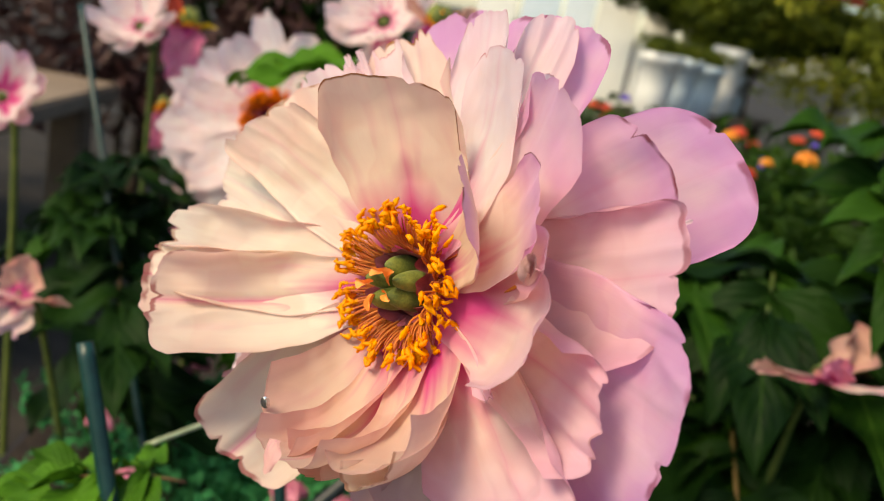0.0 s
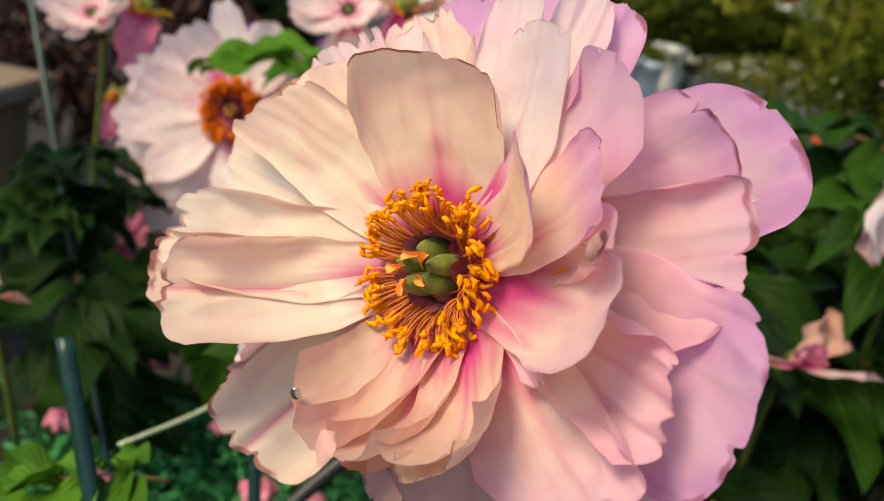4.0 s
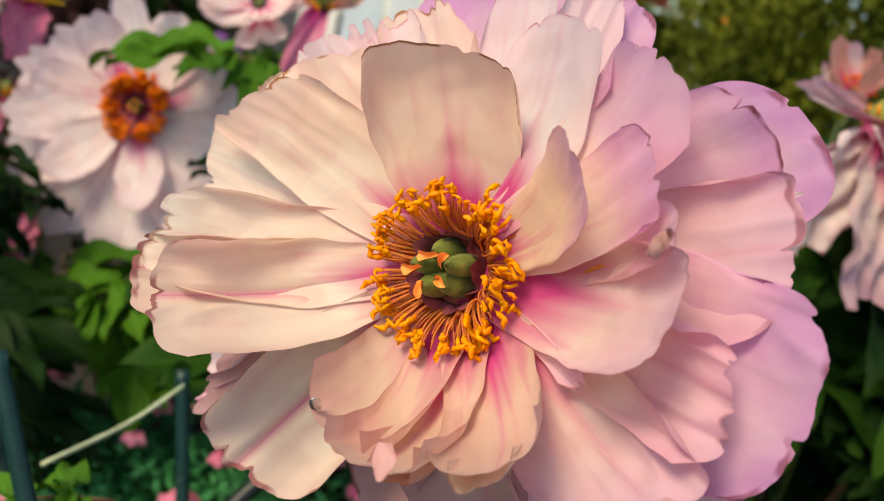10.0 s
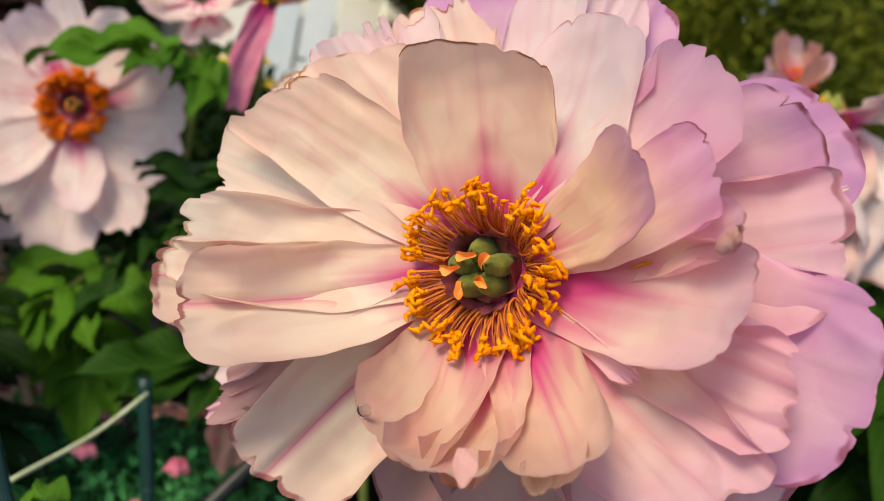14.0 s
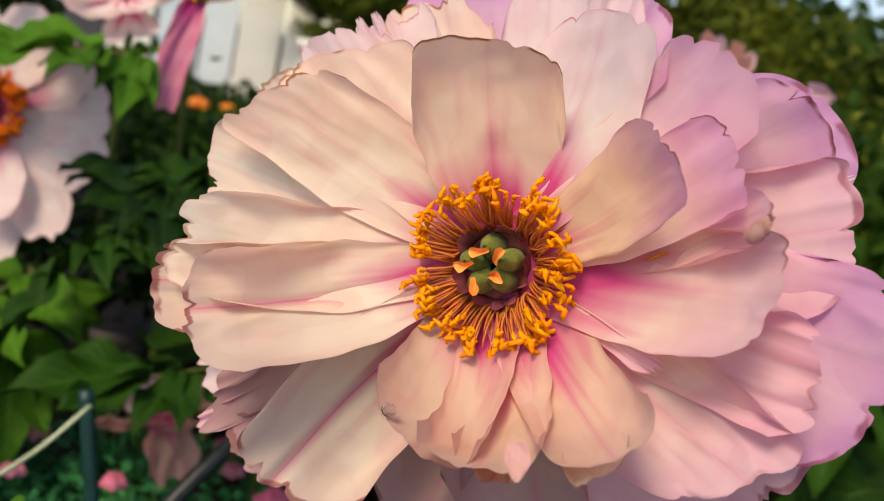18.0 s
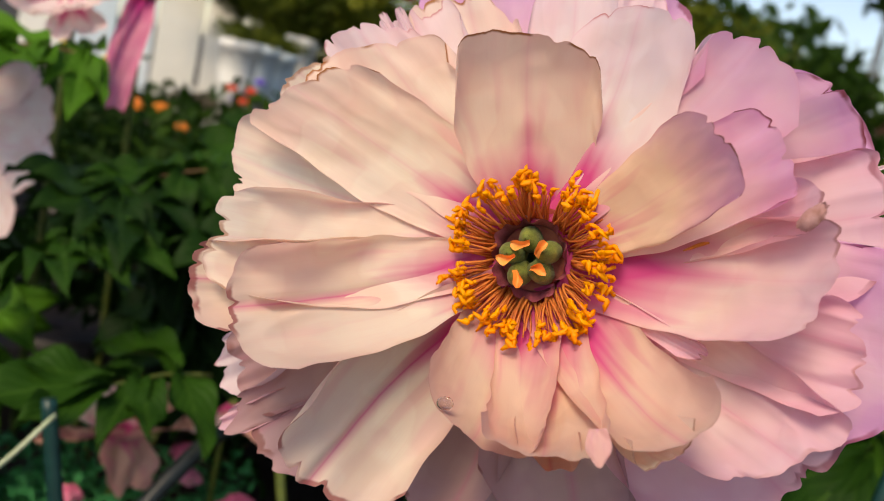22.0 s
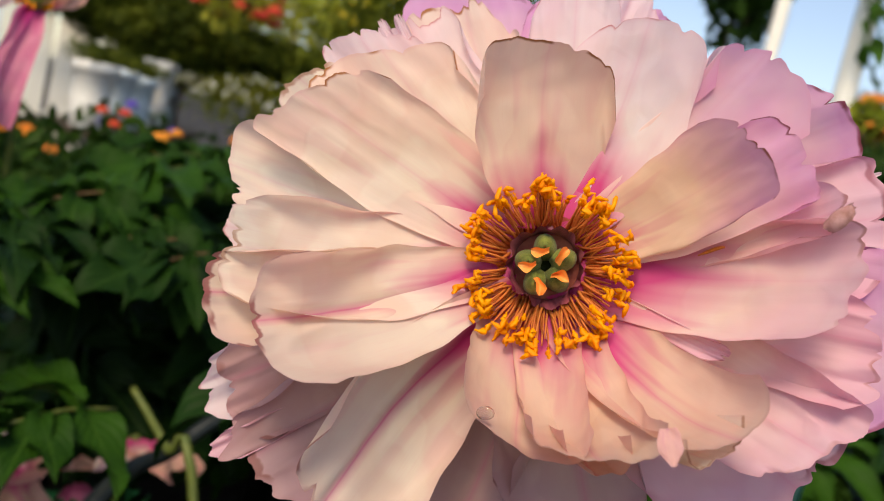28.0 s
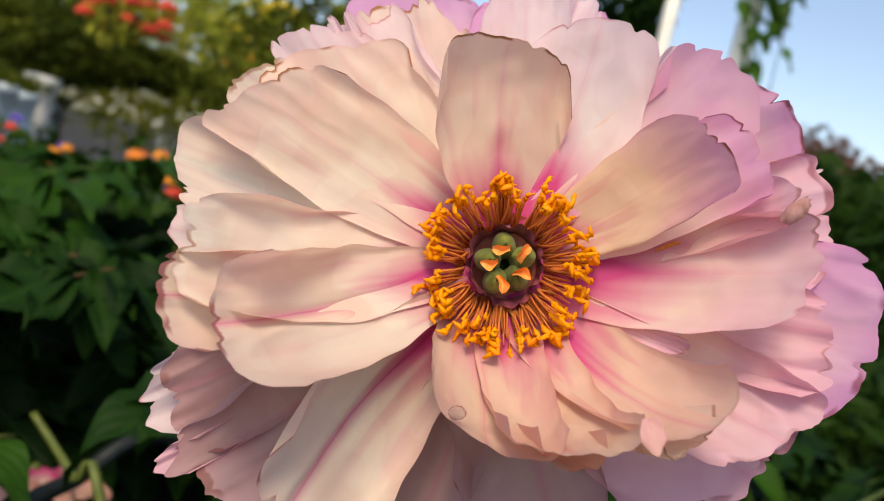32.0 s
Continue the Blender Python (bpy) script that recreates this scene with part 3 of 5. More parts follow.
P("", (-72, 50, 6), (-50, 66, 0), (-27, 60, -2), MAT_CREAM_DRY, base=124, power=3.6, lobe=0.03, bow=0.06)
# middle row
P("white petal lobe behind the browned rim", (-82, 44, 3), (-76, 58, 1), (-58, 62, 0), MAT_CREAM, base=142, power=3.0, notches=4, lobe=0.05)
P("pointed white petal with a rosy edge", (-67, 62, -6), (-60, 74, -8), (-38, 70, -10), MAT_WHITE, base=130, power=2.4, notches=4, lobe=0.05)
P("white frilled petal", (-46, 72, -16), (-27, 86, -23), (-8, 68, -18), MAT_CREAM_DRY, base=110, power=3.0, notches=5, lobe=0.08, ruffle=1.8)
P("white frilled petal", (-62, 62, -12), (-45, 80, -18), (-28, 74, -18), MAT_WHITE, base=122, power=3.0, notches=6, lobe=0.09, ruffle=1.8)
P("thin petal strip", (-52, 72, -12), (-53, 79, -13), (-49, 75, -13), MAT_WHITE, base=124, neck=0.8, lobe=0.0)
P("thin petal strip", (-47, 75, -14), (-48, 81, -15), (-44, 77, -15), MAT_WHITE, base=121, neck=0.8, lobe=0.0)
P("white-lilac petal", (-6, 72, -20), (10, 91, -20), (23, 72, -13), MAT_WHITE, base=82, power=3.0, lobe=0.02)
P("white petal with a lilac side", (20, 76, -22), (29, 90, -30), (38, 74, -30), MAT_WHITE, base=68, power=2.8, lobe=0.015)
P("lilac petal folded behind the white one", (16, 76, -24), (34, 88, -36), (44, 66, -34), MAT_LILAC, base=64, power=3.0, lobe=0.02)
P("lilac petal with a browned notch in its rim", (68, 51, 0), (88, 43, -2), (85, 26, -9), MAT_BLUSH_DRY, base=30, power=2.8, lobe=0.025, notches=2, bow=0.07, crumple=0.5, teeth=0.3)
P("narrow white sliver of petal", (86, 22, -8), (97, 27, -5), (87, 26, -9), MAT_WHITE, base=15, zb=-20, lobe=0.0, neck=0.8, crumple=0.3, power=1.6, notches=0, bow=0.03)
P("broad blush-pink petal", (80, 29, -2), (98, 15, -1), (80, -13, 4), MAT_PINK, base=4, power=3.2, lobe=0.05, crumple=1.4, notches=3)
# the next two carry the bowl's shade in their colour
P("rose petal under the bowl, coloured as in shade", (-84, -18, 6), (-103, -38, -8), (-84, -54, 0), MAT_SHADED, base=-158, power=3.4, ruffle=2.0, lobe=0.06, warp=1.4, crumple=1.6)
P("rose petal under the bowl, coloured as in shade", (-88, -44, 2), (-94, -62, 0), (-68, -72, 2), MAT_SHADED, base=-146, power=2.8, ruffle=2.2, lobe=0.08, warp=1.5, crumple=1.8, notches=4)
P("pale ruffled petal lobe", (-94, -24, -4), (-111, -38, -13), (-100, -50, -10), MAT_WHITE, base=-160, ruffle=1.6, lobe=0.04, warp=1.3)
P("narrow rosy petal curl", (-92, -50, -2), (-105, -57, -4), (-94, -60, 0), MAT_BLUSH, base=-150, lobe=0.02, neck=0.6)
P("pale petal under the rounded one", (-88, 22, 2), (-98, 12, 1), (-84, -4, 6), MAT_WHITE, base=172, power=3.0, lobe=0.05, notches=3)
# outer row
P("lilac petal", (-52, 84, -46), (-28, 101, -50), (-2, 80, -40), MAT_LILAC, base=104, zb=-12, power=3.2, lobe=0.02)
P("", (-8, 84, -40), (14, 93, -40), (32, 78, -38), MAT_LILAC, base=78, zb=-12, lobe=0.02)
P("broad lilac petal", (60, 56, -26), (94, 46, -33), (86, 18, -33), MAT_LILAC, base=28, zb=-12, power=2.5, lobe=0.0, notches=1, ruffle=0.5, crumple=0.4, bow=0.06, teeth=0.3)
P("broad lilac-pink petal", (90, 5, 0), (106, -22, 8), (78, -50, -1), MAT_LILAC, base=-16, zb=-12, power=2.5, lobe=0.02, crumple=1.4)
P("pink petal with a wavy rim under the fold", (82, -38, -4), (74, -66, -6), (34, -72, -4), MAT_PINK, base=-46, zb=-12, power=2.8, lobe=0.05, crumple=1.8, notches=5)
# lowest petals: their shade is in the colour too
P("mauve petal with the shade put into its colour", (34, -78, -40), (2, -100, -50), (-26, -76, -40), MAT_SHADED, base=-90, zb=-12, power=3.2, lobe=0.03)
P("mauve petal with the shade put into its colour", (-10, -62, -8), (-30, -86, -24), (-50, -74, -26), MAT_SHADED, base=-108, zb=-10, power=3.0, lobe=0.03)
P("mauve petal with the shade put into its colour", (26, -58, -2), (14, -84, -14), (-16, -66, -6), MAT_SHADED, base=-84, zb=-10, power=3.0, lobe=0.03)


def dry_curl(label, at, axis, length, r0, r1, turns, seed):
    """A browned petal tip rolled up on itself about the axis."""
    rng = random.Random(seed)
    way = Vector(axis).normalized()
    a = way.cross(Vector((0.2, 0.3, 0.9))).normalized()
    b = way.cross(a)
    rag = waves(rng, 3, 3, 9)

    def place(u, v):
        w = turns * math.pi * (u + 1) + 0.6
        r = (r0 + (r1 - r0) * (u + 1) / 2) * (0.45 + 0.75 * math.sin(math.pi * min(1, 0.15 + 0.75 * v)) + 0.12 * rag(v * 3 + u))
        return (Vector(at) + way * ((v - 0.5) * length * (1 + 0.18 * rag(u * 3))) + (a * math.cos(w) + b * math.sin(w)) * r) * MM

    return part("dry_tip", sheet("dry_tip", 26, 14, place, MAT_CURL), peony, label)


MAT_CURL = plain("petal_dried", (0.36, 0.15, 0.10), (0.68, 0.40, 0.40), 90.0, 0.6, 0.15, 0.0004, 0.1, 0.25)
def petal_flap(label, top, way, half, length, seed):
    """A small lobe of petal that hangs from a rim."""
    rng = random.Random(seed)
    way = Vector(way).normalized()
    side = way.cross(Vector((0.1, 0.1, 1))).normalized()
    out = side.cross(way)
    bend = waves(rng, 2, 2, 5)

    def place(u, v):
        wide = half * (0.75 + 0.4 * math.sin(math.pi * v)) * (1 - max(0.0, v - 0.7) * 1.2)
        return (Vector(top) + way * (length * v * (1 - 0.12 * u * u)) + side * (u * wide) + out * (0.35 * half * (1 - u * u) * v + 0.5 * bend(3 * v + u))) * MM

    return part("petal_lobe", sheet("petal_lobe", 10, 12, place, MAT_LOBE), peony, label)


MAT_LOBE = petal_material("petal_lobe", (0.84, 0.52, 0.47), (0.78, 0.38, 0.46), (0.78, 0.38, 0.46), (0.42, 0.14, 0.08), 0.5, 0.1, 0.0)
for flap_seed, flap_row in enumerate(FLAPS):
    petal_flap(*flap_row, flap_seed + 3)
dry_curl("mauve-brown dried petal tip curled into a roll", (74.5, 12.5, 28.5), (0.55, 0.55, 0.5), 8.5, 1.0, 2.5, 0.8, 5)


def flower_heart(parent, seed, stamens=150, scale=1.0, heart=True, inner=1.0, ring=1.0, fat=1.0, thread=None, bare=0, rim=16.0, disc_mat=None):
    """Carpels with their stigmas, the sheath round them and a ring of stamens."""
    rng = random.Random(seed)
    s = scale * MM
    # disc
    disc = sheet("disc", 32, 6, lambda u, v: (math.cos(math.pi * u) * (4 + (rim - 4) * v) * s, math.sin(math.pi * u) * (4 + (rim - 4) * v) * s, (-9 + 2.0 * v * v + max(0.0, rim - 16) * v * v) * s), disc_mat or MAT_DISC)
    part("floral_disc", disc, parent, "rosy floral disc")
    if heart:
        for k in range(5):
            a = 2 * math.pi * k / 5 + 0.35
            cx, cy = 5.0 * math.cos(a), 5.0 * math.sin(a)
            tall, lean = 16.5 + rng.uniform(-1.5, 2.2), rng.uniform(-0.12, 0.22)

            def body(u, v, a=a, cx=cx, cy=cy, tall=tall, lean=lean):
                w = math.pi * u
                plump = 7.4 * (v + 0.05) ** 0.35 * (1.004 - v) ** 0.6
                ox, oy = plump * math.cos(w) * 1.1, plump * math.sin(w) * 0.86
                crease = 1 - 0.22 * math.exp(-((abs(u) - 1) / 0.16) ** 2)
                ox *= crease
                x, y = ox * math.cos(a) - oy * math.sin(a), ox * math.sin(a) + oy * math.cos(a)
                return Vector((cx * (1.0 + lean * v) + x, cy * (1.0 + lean * v) + y, -9 + tall * v)) * s

            pod = part("carpel", sheet("carpel", 18, 12, body, MAT_CARPEL), parent, "plump downy green carpel", Matrix.Scale(inner, 4))
            tip = Vector((cx * (1.05 + lean) + rng.uniform(-0.8, 0.8), cy * (1.05 + lean) + rng.uniform(-0.8, 0.8), tall - 9.2))
            turn = a + rng.uniform(-1.5, 1.5)
            twirl = rng.uniform(1.5, 3.5)

            def crest(u, v, tip=tip, turn=turn, twirl=twirl):
                arc = -0.7 + 2.3 * v
                x = 3.6 * (v - 0.3) * 1.55
                zz = 2.6 * math.sin(arc + 0.6)
                yy = u * 1.35 * (0.5 + 0.6 * math.sin(math.pi * v) + 0.25 * math.sin(7 * v + twirl)) + 1.1 * math.sin(twirl * v)
                lip = 1.5 * u * u + 0.5 + 0.5 * math.sin(5 * v + 3 * u + twirl)
                return (tip + Vector((x * math.cos(turn) - yy * math.sin(turn), x * math.sin(turn) + yy * math.cos(turn), zz + lip))) * s

            part("stigma", sheet("stigma", 6, 10, crest, MAT_STIGMA), pod, "curled salmon stigma", Matrix.Translation(tip * s * -0.08) @ Matrix.Scale(0.94, 4))
        frill = (lambda rows: lambda x: sum(a * math.sin(f * x + p) for f, p, a in rows))([(f, rng.uniform(0, 6.28), 0.22) for f in (2, 3, 5, 9, 14)])

        def sheath(u, v):
            w = math.pi * u
            r = 10.2 + 1.3 * v + (2.6 * v) * frill(w) - 1.4 * math.sin(3.1 * v) * (0.5 + 0.5 * frill(w))
            return Vector((math.cos(w) * r, math.sin(w) * r, -9 + 9.5 * v + 6.0 * v * frill(w + 1) + 1.5 * v * math.sin(w - 0.8))) * s

        part("sheath", sheet("sheath", 110, 9, sheath, disc_mat or MAT_SHEATH), parent, "frilled maroon sheath round the carpels")
    # stamens share a few shapes
    kinds = []
    for k in range(14):
        reach, rise = rng.uniform(7.6, 10.2) * ring, rng.uniform(9.0, 13.0)
        bend = rng.uniform(-2.5, 2.5)
        line = [(0, 0, 0), (reach * 0.22, bend * 0.25, rise * 0.45), (reach * 0.6, bend * 0.7, rise * 0.82), (reach, bend, rise)]
        fil = tube("stamen", [Vector(q) * s for q in line], [0.55 * s, 0.38 * s, 0.26 * s], thread or MAT_FILAMENT, 7, 5)
        end, ahead = Vector(line[-1]), Vector(line[-1]) - Vector(line[-2])
        long = rng.uniform(3.8, 6.2)
        hook = Vector((rng.uniform(-3.0, 3.0), rng.uniform(-5.5, 5.5), rng.uniform(-3.5, 2.0)))
        mid = end + ahead.normalized() * long * 0.45
        tip = mid + (ahead.normalized() * 0.45 + hook * 0.28).normalized() * long * 0.55
        v, f = tube_geometry([q * s for q in (end - ahead.normalized() * 0.8, end + ahead.normalized() * 0.9, mid, tip)], [0.3 * s, 0.75 * s * fat, 0.95 * s * fat, 0.55 * s * fat, 0.95 * s * fat, 0.65 * s * fat, 0.3 * s], 10, 6)
        v = [q + Vector((rng.uniform(-1, 1), rng.uniform(-1, 1), rng.uniform(-1, 1))) * 0.34 * s * fat for q in v]
        kinds.append((fil, mesh_of("anther", v, f, thread or MAT_ANTHER)))
    for k in range(stamens):
        a = 2 * math.pi * (k + rng.uniform(-0.5, 0.5)) / stamens
        fil, ant = kinds[rng.randrange(len(kinds))]
        r0 = rng.uniform(11.0, 13.4) * ring
        a += 0.10 * math.sin(7 * a + seed) + 0.05 * math.sin(13 * a)
        m = Matrix.Rotation(a, 4, "Z") @ Matrix.Translation((r0 * s, 0, -8.2 * s)) @ Matrix.Rotation(rng.gauss(0.0, 0.17), 4, "Y") @ Matrix.Rotation(rng.gauss(0, 0.27), 4, "X") @ Matrix.Scale(rng.uniform(0.80, 1.14), 4)
        st = part("stamen", fil, parent, "", m)
        part("anther", ant, st, "")
    # shorter threads inside the ring
    for k in range(bare):
        t = 2 * math.pi * (k + rng.uniform(-0.5, 0.5)) / bare
        m = Matrix.Rotation(t, 4, "Z") @ Matrix.Translation((rng.uniform(11.0, 12.6) * s, 0, -8.4 * s)) @ Matrix.Rotation(rng.gauss(0.04, 0.08), 4, "Y") @ Matrix.Rotation(rng.gauss(0, 0.12), 4, "X") @ Matrix.Scale(rng.uniform(0.78, 0.95), 4)
        part("filament", kinds[k % len(kinds)][0], parent, "", m)


flower_heart(peony, 3, 175, bare=130)
stem_line = [FLOWER.inverted() @ Vector(q) for q in ((0.021, 0.277, 0.752), (0.06, 0.32, 0.70), (0.075, 0.36, 0.50), (0.085, 0.40, 0.0))]
part("stem", tube("stem", [FLOWER.inverted() @ (FLOWER @ Vector((0, 0, -0.009)))] + stem_line, [0.006, 0.0045, 0.0042, 0.0045, 0.005], MAT_STALK, 22, 8), peony, "green flower stem")
drop = sheet("water_drop", 12, 8, lambda u, v: Vector((2.4 * math.sin(math.pi * v) * math.cos(math.pi * u), 1.9 * math.sin(math.pi * v) * math.sin(math.pi * u), 0.7 * math.cos(math.pi * v))) * MM, MAT_WATER)
MAT_DRY = plain("dry_stamen_brown", (0.45, 0.13, 0.02), (0.72, 0.28, 0.04), 300.0, 0.7, 0.5, 0.0004)
dry = tube("dry_stamen", [Vector(q) * MM for q in ((44, 3.2, -0.7), (46.5, 4.2, 0.2), (49, 5.2, 1.3), (51, 5.6, 2.3))], [0.0002, 0.0005, 0.0006, 0.0003], MAT_DRY, 8, 6)
tagged(part("dry_stamen", dry, None, "", FLOWER @ Matrix.Translation((0, 0, 0.0005))), "dry brown-orange stamen fallen on a petal", "stamen")
tagged(part("water_drop", drop, None, "", FLOWER @ Matrix.Translation((-0.0155, -0.038, 0.0352))), "clear round water drop resting on a petal", "water drop")

# ---- other peonies ----


def small_peony(name, label, where, facing, seed, size=0.1, petals=13, mats=(MAT_WHITE, MAT_BLUSH), openness=0.25, heart=True, group="peony blooms behind", stem_to=None, shape=None):
    rng = random.Random(seed)
    turn = Vector(facing).normalized().to_track_quat("Z", "Y").to_matrix().to_4x4()
    m = Matrix.Translation(where) @ turn
    ob = thing(name, m, label, "flower", group)
    k = size / 0.1
    rows = shape or [(360 * i / petals + rng.uniform(-9, 9), (92 if i % 2 else 74) * rng.uniform(0.88, 1.1) * math.cos(openness * 0.9), ((6 if i % 2 else 26) + 90 * math.sin(openness * 0.9) * 0.6) * rng.uniform(0.6, 1.3), rng.uniform(13, 21)) for i in range(petals)]
    for i, (az, r, z, w) in enumerate(rows):
        me = petal_mesh(az, r * k, z * k, w * (1.3 if shape else 1.0) * k, mats[i % len(mats)], rb=10 * k, zb=-6 * k, cup=rng.uniform(0.1, 0.3), ruffle=2.0 * k, notches=4, lobe=rng.uniform(0.04, 0.12), warp=1.3,
                        rounded=rng.uniform(0.2, 0.35), seed=seed * 31 + i, nu=18, nv=20)
        part("petal", me, ob)
    if heart:
        flower_heart(ob, seed, 150, k, True, 0.7, 1.08, 2.2, MAT_ANTHER_DEEP, rim=24.0, disc_mat=MAT_HEART)
    foot = stem_to or (where[0] - facing[0] * 0.05, where[1] - facing[1] * 0.05 + 0.04, 0.0)
    inv = m.inverted()
    back = Vector(where) - Vector(facing).normalized() * 0.05
    line = [inv @ Vector(q) for q in (Vector(where) - Vector(facing).normalized() * 0.005, back, back + Vector((0.0, 0.02, -0.07)), Vector(foot))]
    part("stem", tube("stem", line, [0.005, 0.0045, 0.004, 0.005], MAT_STALK, 14, 7), ob, "green flower stem")
    return ob


small_peony("peony_bloom", "open white-pink peony with an orange stamen ring, behind the large bloom", (-0.163, 0.955, 0.691), (-0.22, -0.92, 0.22), 11, 0.122, 13, (MAT_PALE, MAT_PALE, MAT_WHITE),
            shape=((108, 104, 0, 13), (70, 88, 10, 20), (40, 86, 4, 22), (8, 90, -4, 24), (338, 96, 0, 24), (150, 94, 6, 20), (172, 108, 0, 18), (196, 110, 8, 18), (128, 82, 16, 16), (218, 124, -4, 22), (246, 136, -6, 20), (274, 136, 2, 24), (305, 116, 4, 20), (232, 92, 20, 16), (286, 88, 18, 16), (180, 84, 24, 18)))
small_peony("peony_bloom", "pale pink peony bloom among leaves", (-0.06, 0.965, 0.822), (-0.3, -0.8, 0.5), 12, 0.085, 17, (MAT_PALE, MAT_WHITE), 0.6, False)
small_peony("peony_bloom", "frilled white peony on a thin stem", (-0.363, 1.10, 0.755), (-0.1, -0.8, 0.6), 13, 0.07, 17, (MAT_PALE, MAT_WHITE), 0.6, False)
small_peony("peony_bloom", "pink double peony at the bed's edge", (-0.44, 0.92, 0.67), (0.2, -0.9, 0.5), 14, 0.07, 17, (MAT_WHITE, MAT_PINK), 0.7, False)
small_peony("peony_bloom", "half-closed pink peony with browned back", (0.454, 0.700, 0.862), (-0.5, -0.5, 0.6), 16, 0.06, 9, (MAT_SALMON, MAT_BLUSH), 1.1)

def wilted_bloom(label, where, petals, pods, seed, group="spent blooms"):
    """What is left of a bloom: a few drooping petals (dx, dz, half width, material) and green pods on a stem."""
    rng = random.Random(seed)
    ob = thing("spent_bloom", Matrix.Translation(where), label, "spent bloom", group)
    for dx, dy, dz, w, mat in petals:
        side = Vector((0.9, 0.2, 0)).normalized()
        bend = waves(rng, 2, 2, 5)

        def place(u, v, dx=dx, dy=dy, dz=dz, w=w, bend=bend, side=side):
            width = w * (0.35 + 0.65 * math.sin(math.pi * min(1.0, 0.15 + 0.75 * v))) * (1 + 0.08 * bend(u * 3 + v * 4))
            out = Vector((dx * math.sin(math.pi / 2 * v), dy * math.sin(math.pi / 2 * v) - 0.35 * w * u * u, dz * v ** 1.3))
            return out + side * (u * width) + Vector((0.12 * w * bend(v * 5), 0.25 * w * bend(u * 2 + v * 3), 0.2 * w * (1 - abs(u)) * v))

        part("petal", sheet("petal", 12, 16, place, mat), ob)
    for k in range(pods):
        a = 6.28 * k / max(1, pods)
        pod = sheet("carpel", 12, 8, lambda u, v, a=a: Vector((0.006 * math.cos(a), 0.006 * math.sin(a), 0)) + Vector((0.008 * math.sin(math.pi * v) * math.cos(math.pi * u), 0.008 * math.sin(math.pi * v) * math.sin(math.pi * u), 0.026 * v - 0.004)), MAT_CARPEL)
        part("carpel", pod, ob)
    rngk = random.Random(seed + 5)
    for k in range(18 if pods else 0):
        q = Vector((rngk.uniform(-0.018, 0.018), rngk.uniform(-0.014, 0.01), rngk.uniform(-0.004, 0.014)))
        part("stamen", tube("stamen", [(q * 0.3), q, q + Vector((0, 0, 0.004))], [0.0006, 0.0016, 0.0012], MAT_ANTHER, 4, 5), ob)
    part("stem", tube("stem", [(0, 0, 0.002), (0.008, 0.04, -0.06), (0.05, 0.16, -where[2])], [0.0035, 0.003, 0.005], MAT_STALK, 12, 6), ob, "green flower stem")
    return ob


wilted_bloom("spent peony with one long magenta petal hanging beside green pods", (0.0, 0.905, 0.828), ((-0.018, -0.03, -0.105, 0.0155, MAT_MAGENTA), (0.03, -0.01, 0.022, 0.012, MAT_SALMON), (-0.03, 0.0, 0.02, 0.010, MAT_SALMON)), 4, 61)
wilted_bloom("spent red-pink bloom with a yellow petal", (-0.305, 1.11, 0.765), ((0.0, -0.01, -0.07, 0.024, MAT_MAGENTA), (0.028, -0.01, 0.004, 0.016, BLOOM_YELLOW), (-0.02, 0.0, 0.03, 0.012, BLOOM_RED)), 3, 62)
wilted_bloom("small magenta bud with drooping petals", (-0.350, 1.21, 0.635), ((-0.006, -0.01, -0.055, 0.014, MAT_MAGENTA), (0.012, -0.004, -0.03, 0.010, MAT_SALMON)), 2, 63)
wilted_bloom("pair of hanging bright pink petals", (-0.315, 1.20, 0.50), ((0.01, -0.01, -0.055, 0.024, MAT_MAGENTA),), 0, 64)
wilted_bloom("rosy petal drooping from a bare stem", (-0.288, 1.07, 0.478), ((-0.004, -0.01, -0.055, 0.018, MAT_MAGENTA),), 0, 65)
wilted_bloom("two faded salmon petals caught in the leaves", (0.10, 0.755, 0.495), ((0.03, -0.03, -0.02, 0.026, MAT_SALMON), (-0.03, -0.03, -0.01, 0.022, MAT_BLUSH)), 0, 66)
wilted_bloom("faded salmon peony drooping low among the leaves", (0.013, 0.79, 0.455), ((-0.055, -0.02, 0.01, 0.026, MAT_SALMON), (0.05, -0.02, 0.015, 0.026, MAT_SALMON), (0.01, -0.03, -0.045, 0.024, MAT_SALMON), (-0.02, 0.01, 0.04, 0.022, MAT_BLUSH), (0.035, 0.02, 0.035, 0.020, MAT_SALMON)), 0, 71)
wilted_bloom("faded rose peony near the slab", (-0.31, 0.70, 0.545), ((-0.04, -0.02, 0.01, 0.020, MAT_BLUSH), (0.04, -0.02, 0.01, 0.020, MAT_SALMON), (0.0, -0.02, -0.03, 0.020, MAT_BLUSH), (0.0, 0.01, 0.03, 0.018, MAT_SALMON)), 0, 72)
wilted_bloom("pink bloom low at the bed's front", (-0.185, 0.42, 0.52), ((-0.03, -0.015, 0.008, 0.016, MAT_BLUSH), (0.03, -0.015, 0.008, 0.016, MAT_BLUSH), (0.0, -0.015, -0.02, 0.016, MAT_SALMON), (0.0, 0.01, 0.025, 0.014, MAT_BLUSH)), 0, 73)
